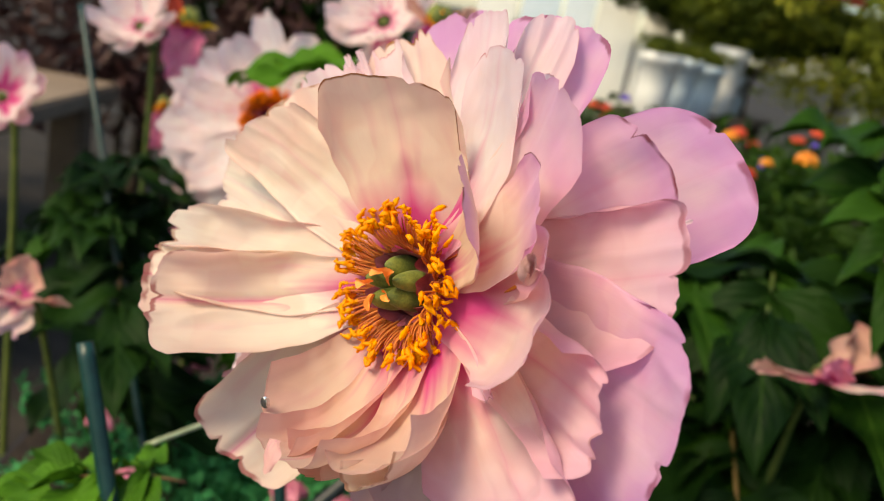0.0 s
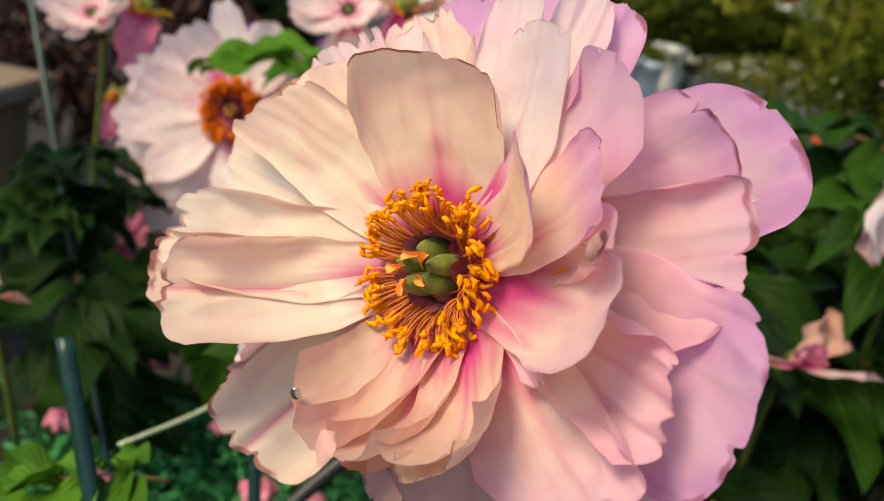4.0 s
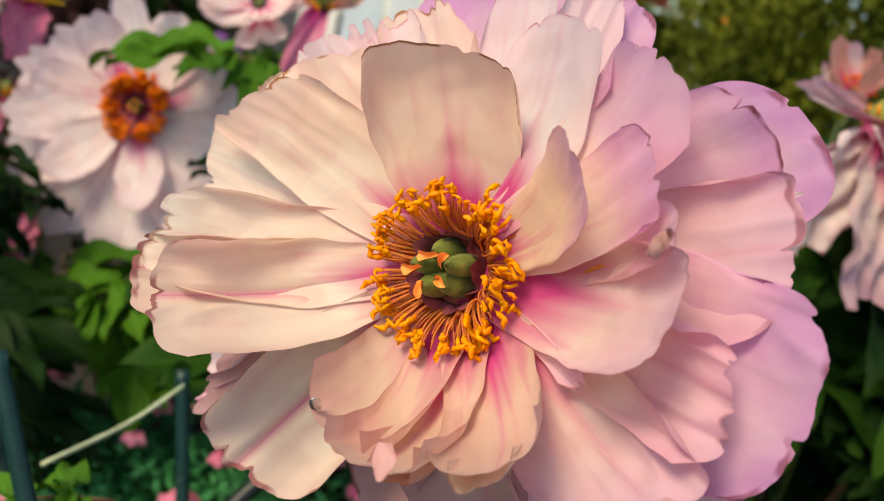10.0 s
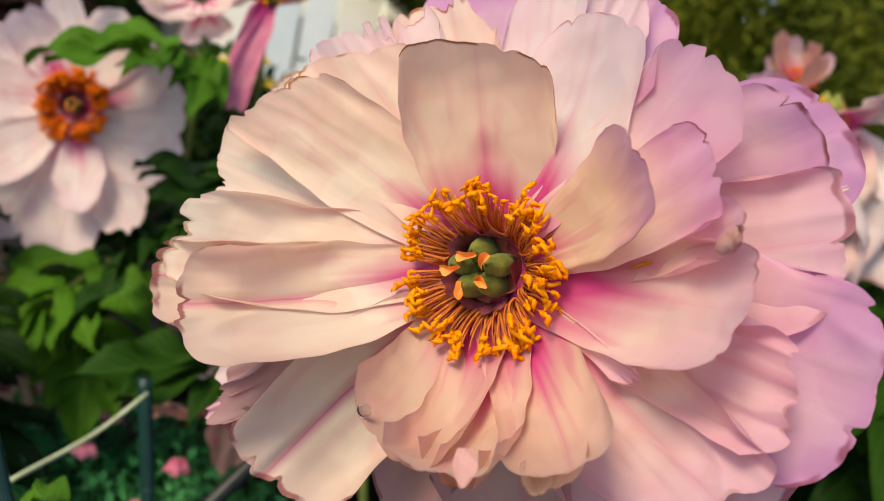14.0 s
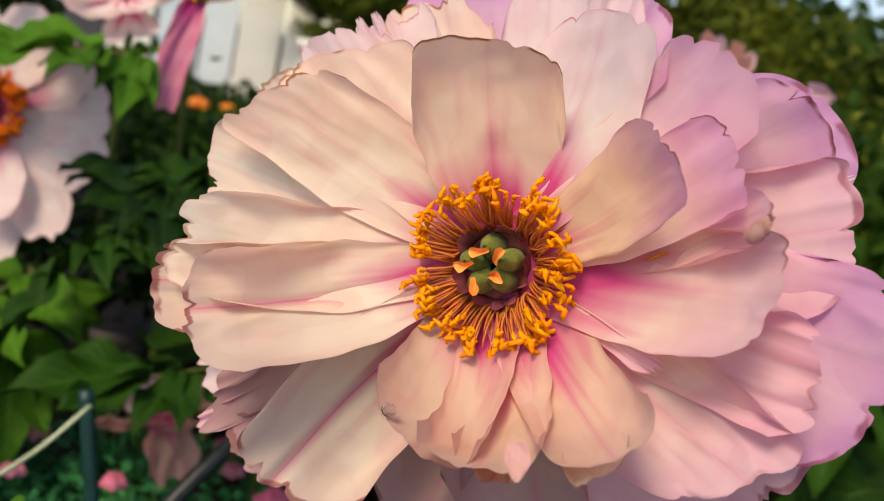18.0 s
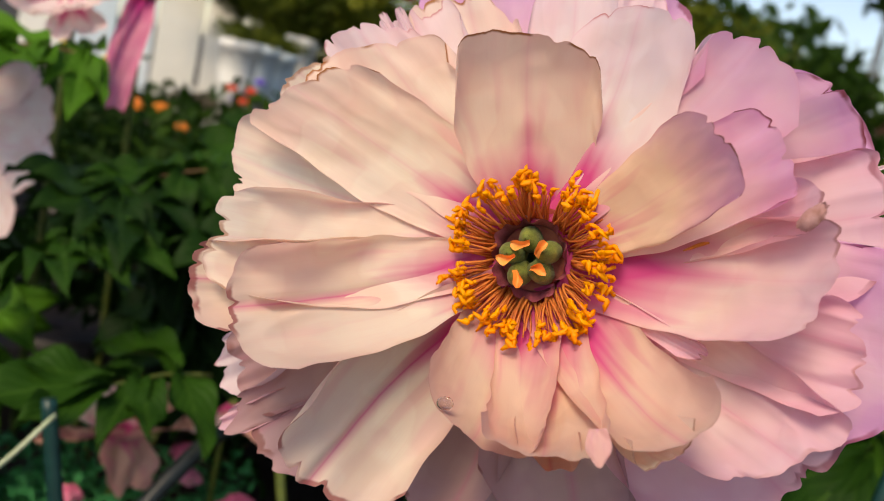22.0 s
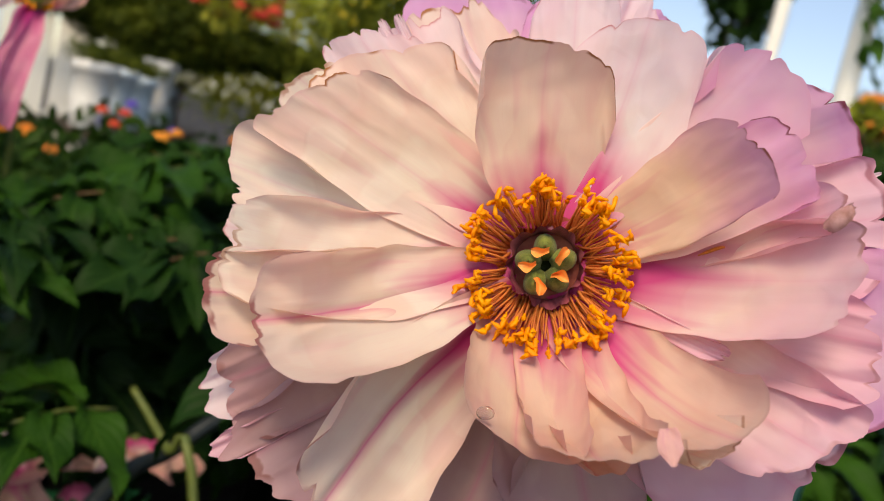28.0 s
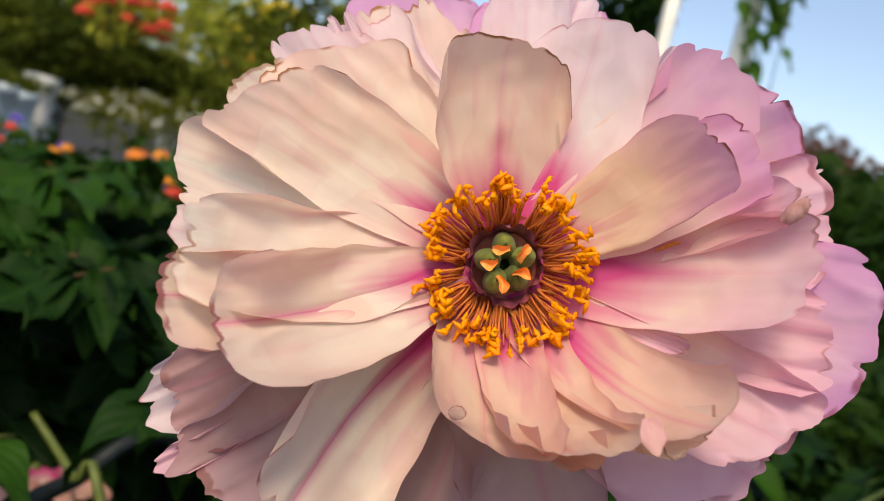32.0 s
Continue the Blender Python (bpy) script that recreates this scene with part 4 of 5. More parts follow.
wilted_bloom("drooping pale peony with orange stamens and hanging petals", (0.427, 0.620, 0.836), ((-0.062, -0.03, -0.105, 0.040, MAT_PALE), (-0.01, -0.05, -0.135, 0.044, MAT_BLUSH), (0.05, -0.04, -0.125, 0.044, MAT_PALE), (-0.03, 0.02, -0.12, 0.044, MAT_BLUSH), (0.09, -0.01, -0.09, 0.040, MAT_PALE), (-0.075, -0.01, 0.020, 0.034, MAT_PINK), (0.03, -0.03, 0.03, 0.034, MAT_BLUSH)), 4, 69)
wilted_bloom("nodding pink bud on a thin stalk", (0.612, 0.47, 0.595), ((0.0, -0.008, -0.045, 0.015, MAT_SALMON),), 0, 67)

wilted_bloom("wilted pink peony lying flat on the broad leaves", (0.332, 0.592, 0.640), ((-0.055, -0.012, 0.008, 0.020, MAT_SALMON), (0.05, -0.012, 0.004, 0.020, MAT_BLUSH), (0.0, -0.012, 0.020, 0.015, MAT_MAGENTA), (0.03, 0.03, 0.035, 0.022, MAT_SALMON)), 0, 68)

# ---- leaves ----


def blade_mesh(name, lobes, length, width, mat, seed):
    """A peony leaflet: pointed lobes that part at two thirds of its length, folded a little along the rib."""
    rng = random.Random(seed)
    verts, faces, uvs = [], [], []
    nu, nv = 6, 12
    for lobe_k in range(lobes):
        off = (lobe_k - (lobes - 1) / 2)
        ang = off * rng.uniform(0.36, 0.5)
        ln = length * (1 - 0.16 * abs(off)) * rng.uniform(0.92, 1.05)
        start = len(verts)
        droop = rng.uniform(0.12, 0.32)
        for j in range(nv + 1):
            for i in range(nu + 1):
                u, v = 2 * i / nu - 1, j / nv
                half = width * max(0.03, 2.75 * (v + 0.01) ** 0.75 * (1.002 - v) ** 0.9) * (1 - 0.25 * abs(off))
                x, y = u * half, v * ln
                zz = 0.28 * abs(x) - droop * v * v * ln + 0.010 * math.sin(9 * v + u + lobe_k) * abs(u) + 0.0012 * lobe_k
                verts.append((x * math.cos(ang) + y * math.sin(ang), -x * math.sin(ang) + y * math.cos(ang), zz))
                uvs.append(((u + 1) / 2, v))
        for j in range(nv):
            for i in range(nu):
                a = start + j * (nu + 1) + i
                faces.append((a, a + 1, a + nu + 2, a + nu + 1))
    return mesh_of(name, verts, faces, mat, uvs)


# tone 0 is painted as shaded, 1 as half lit, 2 as sunlit
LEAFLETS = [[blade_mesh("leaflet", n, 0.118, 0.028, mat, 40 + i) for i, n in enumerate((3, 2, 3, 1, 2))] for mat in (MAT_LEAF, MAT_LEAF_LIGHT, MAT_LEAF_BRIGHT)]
STALKS = [tube("leaf", [(0, 0, 0), (0, 0.05, 0.012), (0, 0.10, 0.012)], [0.0021, 0.0017, 0.0012], m, 6, 6) for m in (MAT_STALK, MAT_STALK_RED)]


def leaf(parent, where, yaw, pitch=0.0, roll=0.0, size=1.0, tone=0, seed=0):
    """A compound leaf: a stalk with five leaflets; yaw is the way it points."""
    rng = random.Random(seed)
    m = Matrix.Translation(where) @ Euler((radians(pitch), radians(roll), radians(yaw))).to_matrix().to_4x4() @ Matrix.Scale(size, 4)
    st = part("leaf", STALKS[rng.randrange(2)], parent, "", parent.matrix_basis.inverted() @ m)
    tone_set = LEAFLETS[tone]
    for y, a in ((0.098, 0), (0.07, 52), (0.07, -52), (0.035, 76), (0.035, -76)):
        mm = Matrix.Translation((0, y, 0.012)) @ Euler((radians(rng.uniform(-18, 12)), radians(rng.uniform(-16, 16)), radians(a + rng.uniform(-10, 10)))).to_matrix().to_4x4() @ Matrix.Scale(rng.uniform(0.8, 1.08) * (1 if a == 0 else 0.88), 4)
        part("leaflet", tone_set[rng.randrange(5) if a else (0, 2)[rng.randrange(2)]], st, "", mm)
    return st


def peony_plant(label, base, boxes, seed, avoid=(), lit_share=0.10, grow=1.0):
    """Leaves scattered through boxes (x0, x1, y0, y1, z0, z1, count) above the plant's foot, on stems from the ground."""
    rng = random.Random(seed)
    ob = thing("peony_plant", Matrix.Translation(base), label, "plant", "peony plants")
    inv = Matrix.Translation(base).inverted()
    for bx in boxes:
        for _ in range(bx[6]):
            for _try in range(30):
                q = Vector((rng.uniform(bx[0], bx[1]), rng.uniform(bx[2], bx[3]), rng.uniform(bx[4], bx[5])))
                if all((q - Vector(a[:3])).length > a[3] for a in avoid):
                    break
            # a share of the leaves is coloured half lit, the others as if in shade
            leaf(ob, q, rng.uniform(90, 270) + rng.uniform(-60, 60), rng.uniform(-35, 15), rng.uniform(-25, 25), rng.uniform(0.75, 1.15) * grow, 1 if rng.random() < lit_share else 0, rng.randrange(10000))
            if rng.random() < 0.35:
                foot = Vector((base[0] + rng.uniform(-0.08, 0.08), base[1] + rng.uniform(-0.08, 0.08), 0))
                part("stem", tube("stem", [inv @ w for w in (foot, foot.lerp(q, 0.55) + Vector((0, 0, 0.05)), q)], [0.005, 0.004, 0.002], MAT_STALK_RED if rng.random() < 0.5 else MAT_STALK, 8, 6), ob)
    return ob

CLEAR = ((0.0, 0.26, 0.763, 0.30), (-0.163, 0.955, 0.691, 0.20), (-0.13, 0.75, 0.69, 0.16), (-0.1, 0.10, 0.80, 0.32), (-0.085, 0.93, 0.80, 0.12), (-0.1, 0.5, 0.72, 0.2), (-0.11, 0.72, 0.46, 0.20), (-0.10, 0.92, 0.44, 0.17))
left_plant = peony_plant("peony plant with dark lobed leaves behind the bloom", (-0.10, 0.98, 0), ((-0.35, 0.15, 0.80, 1.15, 0.36, 0.60, 14), (-0.02, 0.40, 0.80, 1.25, 0.40, 0.60, 8)), 1, CLEAR)
right_plant = peony_plant("peony plant with broad dark leaves beside the bloom", (0.50, 0.75, 0), ((0.22, 0.75, 0.42, 1.0, 0.42, 0.66, 26), (0.45, 1.0, 0.10, 0.9, 0.40, 0.70, 18)), 2, CLEAR, 0.5, 1.2)
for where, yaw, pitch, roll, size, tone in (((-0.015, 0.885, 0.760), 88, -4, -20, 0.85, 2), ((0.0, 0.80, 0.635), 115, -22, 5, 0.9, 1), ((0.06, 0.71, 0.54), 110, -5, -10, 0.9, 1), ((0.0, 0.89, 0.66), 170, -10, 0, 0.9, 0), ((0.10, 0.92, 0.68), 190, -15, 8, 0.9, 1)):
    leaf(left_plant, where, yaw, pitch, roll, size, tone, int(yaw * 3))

for where, yaw, pitch, roll, size, tone in (((-0.28, 0.86, 0.53), 200, -15, 0, 1.0, 0),):
    leaf(left_plant, where, yaw, pitch, roll, size, tone, int(yaw * 7 + 1))
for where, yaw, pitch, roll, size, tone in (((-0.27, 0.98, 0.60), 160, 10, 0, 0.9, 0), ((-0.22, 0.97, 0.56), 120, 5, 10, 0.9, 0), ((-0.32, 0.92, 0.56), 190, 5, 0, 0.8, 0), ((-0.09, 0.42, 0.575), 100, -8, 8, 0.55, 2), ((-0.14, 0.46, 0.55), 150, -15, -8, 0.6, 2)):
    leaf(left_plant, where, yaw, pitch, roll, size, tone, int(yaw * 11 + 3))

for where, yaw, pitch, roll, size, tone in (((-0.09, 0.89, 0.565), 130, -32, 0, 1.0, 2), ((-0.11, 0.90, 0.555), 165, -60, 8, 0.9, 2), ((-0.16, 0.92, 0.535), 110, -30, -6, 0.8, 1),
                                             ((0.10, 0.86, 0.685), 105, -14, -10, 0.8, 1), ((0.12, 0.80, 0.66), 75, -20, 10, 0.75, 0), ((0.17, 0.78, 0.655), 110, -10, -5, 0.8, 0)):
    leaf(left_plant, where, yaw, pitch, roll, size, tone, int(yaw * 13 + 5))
for where, yaw, pitch, roll, size, tone in (((0.26, 1.02, 0.72), 100, -12, -6, 1.0, 1), ((0.31, 0.98, 0.73), 60, -15, 8, 1.0, 1), ((0.20, 0.94, 0.71), 120, -10, 0, 0.9, 1), ((0.24, 1.04, 0.66), 170, -25, 0, 1.1, 0), ((0.33, 1.02, 0.67), 150, -20, 5, 1.1, 0), ((0.15, 0.98, 0.66), 140, -20, 5, 1.1, 0)):
    leaf(left_plant, where, yaw, pitch, roll, size, tone, int(yaw * 19 + 7))
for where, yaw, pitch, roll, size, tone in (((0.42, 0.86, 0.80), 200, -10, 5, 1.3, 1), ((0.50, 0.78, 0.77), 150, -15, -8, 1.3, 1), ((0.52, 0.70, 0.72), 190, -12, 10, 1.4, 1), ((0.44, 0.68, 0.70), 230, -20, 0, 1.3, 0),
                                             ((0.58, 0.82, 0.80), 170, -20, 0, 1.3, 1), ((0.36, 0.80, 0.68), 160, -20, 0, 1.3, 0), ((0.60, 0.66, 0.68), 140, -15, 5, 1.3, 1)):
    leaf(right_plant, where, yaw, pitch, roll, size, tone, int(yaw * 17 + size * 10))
for where, yaw, pitch, roll, size, tone in (((0.36, 0.70, 0.60), 250, 5, 10, 1.3, 1), ((0.44, 0.66, 0.57), 290, 5, -10, 1.25, 1), ((0.40, 0.74, 0.64), 320, 8, 0, 1.1, 1)):
    leaf(right_plant, where, yaw, pitch, roll, size, tone, int(yaw * 5 + 2))

stalk_line = [(0.17, 0.50, 0.0) if k is None else k for k in ((0.081, 0.737, 0.547), (0.089, 0.716, 0.533), (0.096, 0.682, 0.516), (0.107, 0.646, 0.491), None)]
part("stem", tube("stem", [Vector(q) - Vector((-0.10, 0.98, 0)) for q in stalk_line], [0.0030, 0.0034, 0.0038, 0.0045], MAT_STALK, 18, 8), left_plant, "yellow-green leaf stalk")

# ---- stakes, tie and hose ----


def stake(top, foot, r, label):
    top, foot = Vector(top), Vector(foot)
    ob = thing("plant_stake", Matrix.Translation(foot), label, "stake", "plant stakes")
    way = (top - foot)
    part("rod", tube("rod", [(0, 0, 0), way * 0.5, way * 0.995, way], [r, r, r, r * 0.8], MAT_STAKE, 24, 12), ob)
    for k in range(1, 9):
        q = way * (k / 9)
        part("ring", tube("ring", [q - way.normalized() * 0.0012, q + way.normalized() * 0.0012], [r * 1.12, r * 1.12], MAT_STAKE, 2, 12), ob)
    return ob


stake((-0.143, 0.413, 0.627), (0.09, 0.22, 0.0), 0.0045, "dark green plastic-coated plant stake leaning in the bed")
stake((-0.068, 0.626, 0.536), (0.02, 0.48, 0.0), 0.0052, "dark green plant stake with a pale tie at its top")
stake((-0.397, 1.02, 0.745), (-0.01, 0.49, 0.0), 0.0036, "dark green plant stake by the slab")
stake((0.444, 0.369, 0.655), (0.30, 0.34, 0.0), 0.006, "green plant stake among the broad leaves")
MAT_TIE = plain("tie_pale_green", (0.42, 0.50, 0.28), (0.55, 0.62, 0.40), 60.0, 0.4, 0.2)
MAT_HOSE = plain("hose_black", (0.008, 0.012, 0.014), (0.02, 0.028, 0.03), 60.0, 0.4, 0.2)
tagged(part("plant_tie", tube("plant_tie", [(-0.142, 0.525, 0.529), (-0.10, 0.578, 0.534), (-0.068, 0.615, 0.549)], [0.0016, 0.0016], MAT_TIE, 12, 8), None), "pale green plastic plant tie stretched to a stake", "plant tie")
tagged(part("hose", tube("hose", [(-0.35, 0.55, 0.01), (-0.15, 0.56, 0.30), (0.02, 0.635, 0.492), (0.10, 0.69, 0.512), (0.19, 0.71, 0.53), (0.40, 0.80, 0.35), (0.55, 1.0, 0.01)], [0.0065, 0.0065], MAT_HOSE, 40, 10), None), "black rubber irrigation hose arched over the bed", "hose")

# ---- shrubs, pots and the yard behind ----


def leaf_cloud(name, centre, radii, n, size, mat, seed, hollow=0.35):
    """Many small folded leaves through a lumpy volume."""
    rng = np.random.default_rng(seed)
    way = rng.normal(size=(n, 3))
    way /= np.linalg.norm(way, axis=1)[:, None]
    lump = 1 + 0.22 * np.sin(way[:, 0] * 5 + seed) + 0.18 * np.sin(way[:, 1] * 7 + way[:, 2] * 4 + seed)
    q = way * (rng.uniform(hollow, 1, n) ** 0.6 * lump)[:, None] * np.array(radii) + np.array(centre)
    a = rng.normal(size=(n, 3))
    a /= np.linalg.norm(a, axis=1)[:, None]
    b = np.cross(a, rng.normal(size=(n, 3)))
    b /= np.linalg.norm(b, axis=1)[:, None]
    c = np.cross(a, b)
    s = size * rng.uniform(0.6, 1.3, n)[:, None]
    verts = np.stack([q - a * s, q + b * s * 0.42 + c * s * 0.12, q + a * s, q - b * s * 0.42 + c * s * 0.12], 1).reshape(-1, 3)
    faces = [(4 * i, 4 * i + 1, 4 * i + 2, 4 * i + 3) for i in range(n)]
    me = bpy.data.meshes.new(name)
    me.from_pydata(verts.tolist(), [], faces)
    me.materials.append(mat)
    return me


MAT_BUSH = plain("bush_leaf", (0.007, 0.026, 0.004), (0.036, 0.085, 0.009), 3.0, 0.55, 0.1, 0.002, 0.0, 0.25, spec=0.1)
MAT_BUSH_OLIVE = plain("bush_olive", (0.035, 0.055, 0.006), (0.17, 0.20, 0.018), 3.0, 0.55, 0.1, 0.002, 0.0, 0.25, spec=0.1)
MAT_BUSH_YELLOW = plain("bush_yellow", (0.20, 0.26, 0.02), (0.46, 0.46, 0.06), 3.0, 0.55, 0.1, 0.002, 0.0, 0.3, spec=0.1)
MAT_BUSH_PLUM = plain("bush_plum", (0.06, 0.022, 0.02), (0.14, 0.07, 0.05), 3.0, 0.55, 0.1, 0.002, 0.0, 0.2)
MAT_TEAL_LEAF = plain("sedum_leaf", (0.02, 0.16, 0.05), (0.09, 0.42, 0.15), 20.0, 0.5, 0.1, 0.002, 0.0, 0.2, spec=0.1)
MAT_BARK = plain("bark", (0.05, 0.035, 0.022), (0.13, 0.10, 0.07), 20.0, 0.9, 0.6, 0.004)
MAT_POT = plain("pot_black_plastic", (0.010, 0.009, 0.010), (0.022, 0.020, 0.022), 30.0, 0.45, 0.1)
MAT_POT_WHITE = plain("pot_white", (0.80, 0.84, 0.80), (0.88, 0.88, 0.83), 6.0, 0.5, 0.1)
MAT_POST = plain("post_white_paint", (0.80, 0.81, 0.74), (0.90, 0.90, 0.83), 4.0, 0.6, 0.2)
MAT_SLAB = plain("slab_sandstone", (0.15, 0.11, 0.08), (0.25, 0.19, 0.14), 7.0, 0.9, 0.5, 0.003)
BLOOMS = {k: plain("bloom_" + k, a, b, 30.0, 0.5, 0.2, 0.001, 0.1, 0.2) for k, a, b in (("orange", (0.75, 0.20, 0.015), (0.85, 0.38, 0.03)), ("red", (0.55, 0.03, 0.02), (0.75, 0.10, 0.03)), ("yellow", (0.78, 0.55, 0.02), (0.85, 0.70, 0.05)), ("violet", (0.10, 0.05, 0.45), (0.20, 0.12, 0.60)), ("purple", (0.16, 0.04, 0.22), (0.28, 0.10, 0.34)), ("pink", (0.62, 0.10, 0.24), (0.75, 0.28, 0.38)))}


def bush(label, centre, radii, n, size, mat, seed, category="shrub", name="shrub"):
    foot = Vector((centre[0], centre[1], 0))
    ob = thing(name, Matrix.Translation(foot), label, category, "shrubs of the yard")
    lift = Vector(centre) - foot
    part("foliage", leaf_cloud("foliage", lift, radii, n, size, mat, seed), ob)
    rng = random.Random(seed)
    for k in range(5):
        tip = lift + Vector((rng.uniform(-0.6, 0.6) * radii[0], rng.uniform(-0.6, 0.6) * radii[1], rng.uniform(-0.2, 0.6) * radii[2]))
        part("branch", tube("branch", [(rng.uniform(-0.03, 0.03), rng.uniform(-0.03, 0.03), 0), lift * 0.5 + Vector((rng.uniform(-0.1, 0.1), 0, 0)), tip], [0.018, 0.012, 0.004], MAT_BARK, 8, 6), ob)
    return ob


def pot_mesh(r, h, mat):
    prof = ((0.72, 0.0), (0.74, 0.004), (0.94, 0.84), (1.04, 0.85), (1.05, 1.0), (0.98, 1.0), (0.95, 0.88), (0.90, 0.86), (0.0, 0.86))

    def place(u, v):
        f = v * (len(prof) - 1)
        i = min(int(f), len(prof) - 2)
        a, b = prof[i], prof[i + 1]
        rr, zz = a[0] + (b[0] - a[0]) * (f - i), a[1] + (b[1] - a[1]) * (f - i)
        return (r * rr * math.cos(math.pi * u), r * rr * math.sin(math.pi * u), h * zz)

    return sheet("pot", 28, 16, place, mat)


def bloom_mesh(r, mat, seed):
    """A small round bloom with five to seven notched lobes."""
    rng = random.Random(seed)
    n, ph = rng.randrange(5, 8), rng.uniform(0, 6)

    def place(u, v):
        w = math.pi * u
        lobe = 1 + 0.28 * math.cos(n * w + ph) * v + 0.10 * math.sin(2 * n * w) * v
        out = r * math.sin(math.pi * 0.62 * v) * lobe
        return (out * math.cos(w), out * math.sin(w), r * (0.75 * math.cos(math.pi * 0.62 * v) + 0.16 * math.sin(n * w * 1.0 + 9 * v)))

    return sheet("bloom", 28, 8, place, mat)


def potted(label, where, r, h, foliage_h, colour, n_bloom, seed, pot_mat=None, leaf_mat=None, bloom_r=0.012, bench=0.0):
    rng = random.Random(seed)
    ob = thing("potted_plant", Matrix.Translation(where), label, "potted plant", "potted plants")
    part("pot", pot_mesh(r, h, pot_mat or MAT_POT), ob)
    part("foliage", leaf_cloud("foliage", (0, 0, h + foliage_h * 0.45), (r * 1.5, r * 1.5, foliage_h * 0.6), 420, 0.022, leaf_mat or MAT_BUSH, seed, 0.1), ob)
    kinds = [bloom_mesh(bloom_r * f, BLOOMS[colour], seed + i) for i, f in enumerate((0.8, 1.0, 1.2))]
    for k in range(n_bloom):
        a, rr = rng.uniform(0, 6.28), r * 1.5 * math.sqrt(rng.random())
        part("bloom", kinds[k % 3], ob, "", Matrix.Translation((rr * math.cos(a), rr * math.sin(a), h + foliage_h * rng.uniform(0.75, 1.1))) @ Matrix.Rotation(rng.uniform(0, 6), 4, "Z"))
    return ob


def block_mesh(name, sx, sy, sz, mat, bevel=0.006):
    bm = bmesh.new()
    bmesh.ops.create_cube(bm, size=1.0)
    for v in bm.verts:
        v.co = Vector((v.co.x * sx, v.co.y * sy, (v.co.z + 0.5) * sz))
    bmesh.ops.bevel(bm, geom=bm.edges[:], offset=bevel, segments=2, affect="EDGES")
    me = bpy.data.meshes.new(name)
    bm.to_mesh(me)
    bm.free()
    me.materials.append(mat)
    return me


# stone-topped bench beyond the bed
bench = thing("display_bench", Matrix.Translation((-1.62, 1.95, 0)), "low sandstone-topped display bench at the bed's edge", "bench")
for i in range(3):
    for j in range(2):
        part("slab", block_mesh("slab", 0.49, 0.59, 0.05, MAT_SLAB, 0.008), bench, "", Matrix.Translation((-0.5 + i * 0.5, -0.3 + j * 0.6, 0.40)))
for sx in (-0.65, 0.65):
    for sy in (-0.5, 0.5):
        part("leg", block_mesh("leg", 0.09, 0.09, 0.40, MAT_SLAB, 0.01), bench, "", Matrix.Translation((sx, sy, 0)))

# ground cover under the tie
cover = tagged(new("ground_cover", leaf_cloud("ground_cover", (-0.09, 0.83, 0.33), (0.26, 0.20, 0.07), 5200, 0.009, MAT_TEAL_LEAF, 5, 0.0)), "blue-green sedum ground cover", "ground cover", kind="stuff")
mound = thing("planter_trough", Matrix.Translation((-0.09, 0.85, 0)), "dark soil-filled planter trough under the ground cover", "planter")
part("box", block_mesh("box", 0.60, 0.44, 0.29, MAT_POT, 0.012), mound)
part("soil", block_mesh("soil", 0.56, 0.40, 0.02, MAT_SOIL, 0.006), mound, "", Matrix.Translation((0, 0, 0.288)))
pink_bloom = [bloom_mesh(0.013 * f, BLOOMS["pink"], 70 + i) for i, f in enumerate((0.8, 1.0, 1.2))]
prng = random.Random(8)
sed = thing("sedum_blooms", Matrix.Translation((-0.09, 0.83, 0.30)), "small pink sedum blooms over the ground cover", "flowers")
for k in range(14):
    part("bloom", pink_bloom[k % 3], sed, "", Matrix.Translation((prng.uniform(-0.2, 0.2), prng.uniform(-0.16, 0.12), prng.uniform(0.09, 0.115))))

bush("olive-green shrub behind the pots", (2.35, 6.65, 1.20), (1.20, 0.45, 0.25), 12000, 0.040, MAT_BUSH_OLIVE, 21)
bush("dark green shrub in half shade", (1.75, 2.45, 1.0), (0.6, 0.5, 0.38), 9000, 0.026, MAT_BUSH_OLIVE, 22)
bush("dark shrub at the back of the bed", (0.30, 3.6, 0.36), (0.45, 0.4, 0.22), 4200, 0.03, MAT_BUSH, 23)
bush("dark reddish shrub beyond the bench", (-0.95, 2.9, 0.62), (0.7, 0.4, 0.45), 4200, 0.032, MAT_BUSH_PLUM, 24)
bush("green shrub beyond the bench", (-0.45, 3.1, 0.85), (0.45, 0.4, 0.30), 4200, 0.03, MAT_BUSH, 25)
bush("broad dark shrub between the beds", (1.55, 1.35, 0.52), (0.55, 0.5, 0.36), 5200, 0.04, MAT_BUSH, 26)
bush("sunlit yellow-green shrub farther off", (3.6, 7.8, 1.5), (1.9, 0.7, 0.8), 14000, 0.045, MAT_BUSH_YELLOW, 27)
bush("plum-leaved hedge at the yard's end", (7.2, 2.8, 0.85), (2.2, 2.0, 0.85), 42000, 0.06, MAT_BUSH_PLUM, 28, "hedge", "hedge")
bush("green hedge at the yard's end", (5.8, 5.6, 1.0), (2.0, 1.6, 1.0), 9000, 0.10, MAT_BUSH, 29, "hedge", "hedge")
bush("low sunlit green planting", (3.2, 2.3, 0.6), (1.0, 0.8, 0.35), 6000, 0.05, MAT_BUSH_YELLOW, 30)

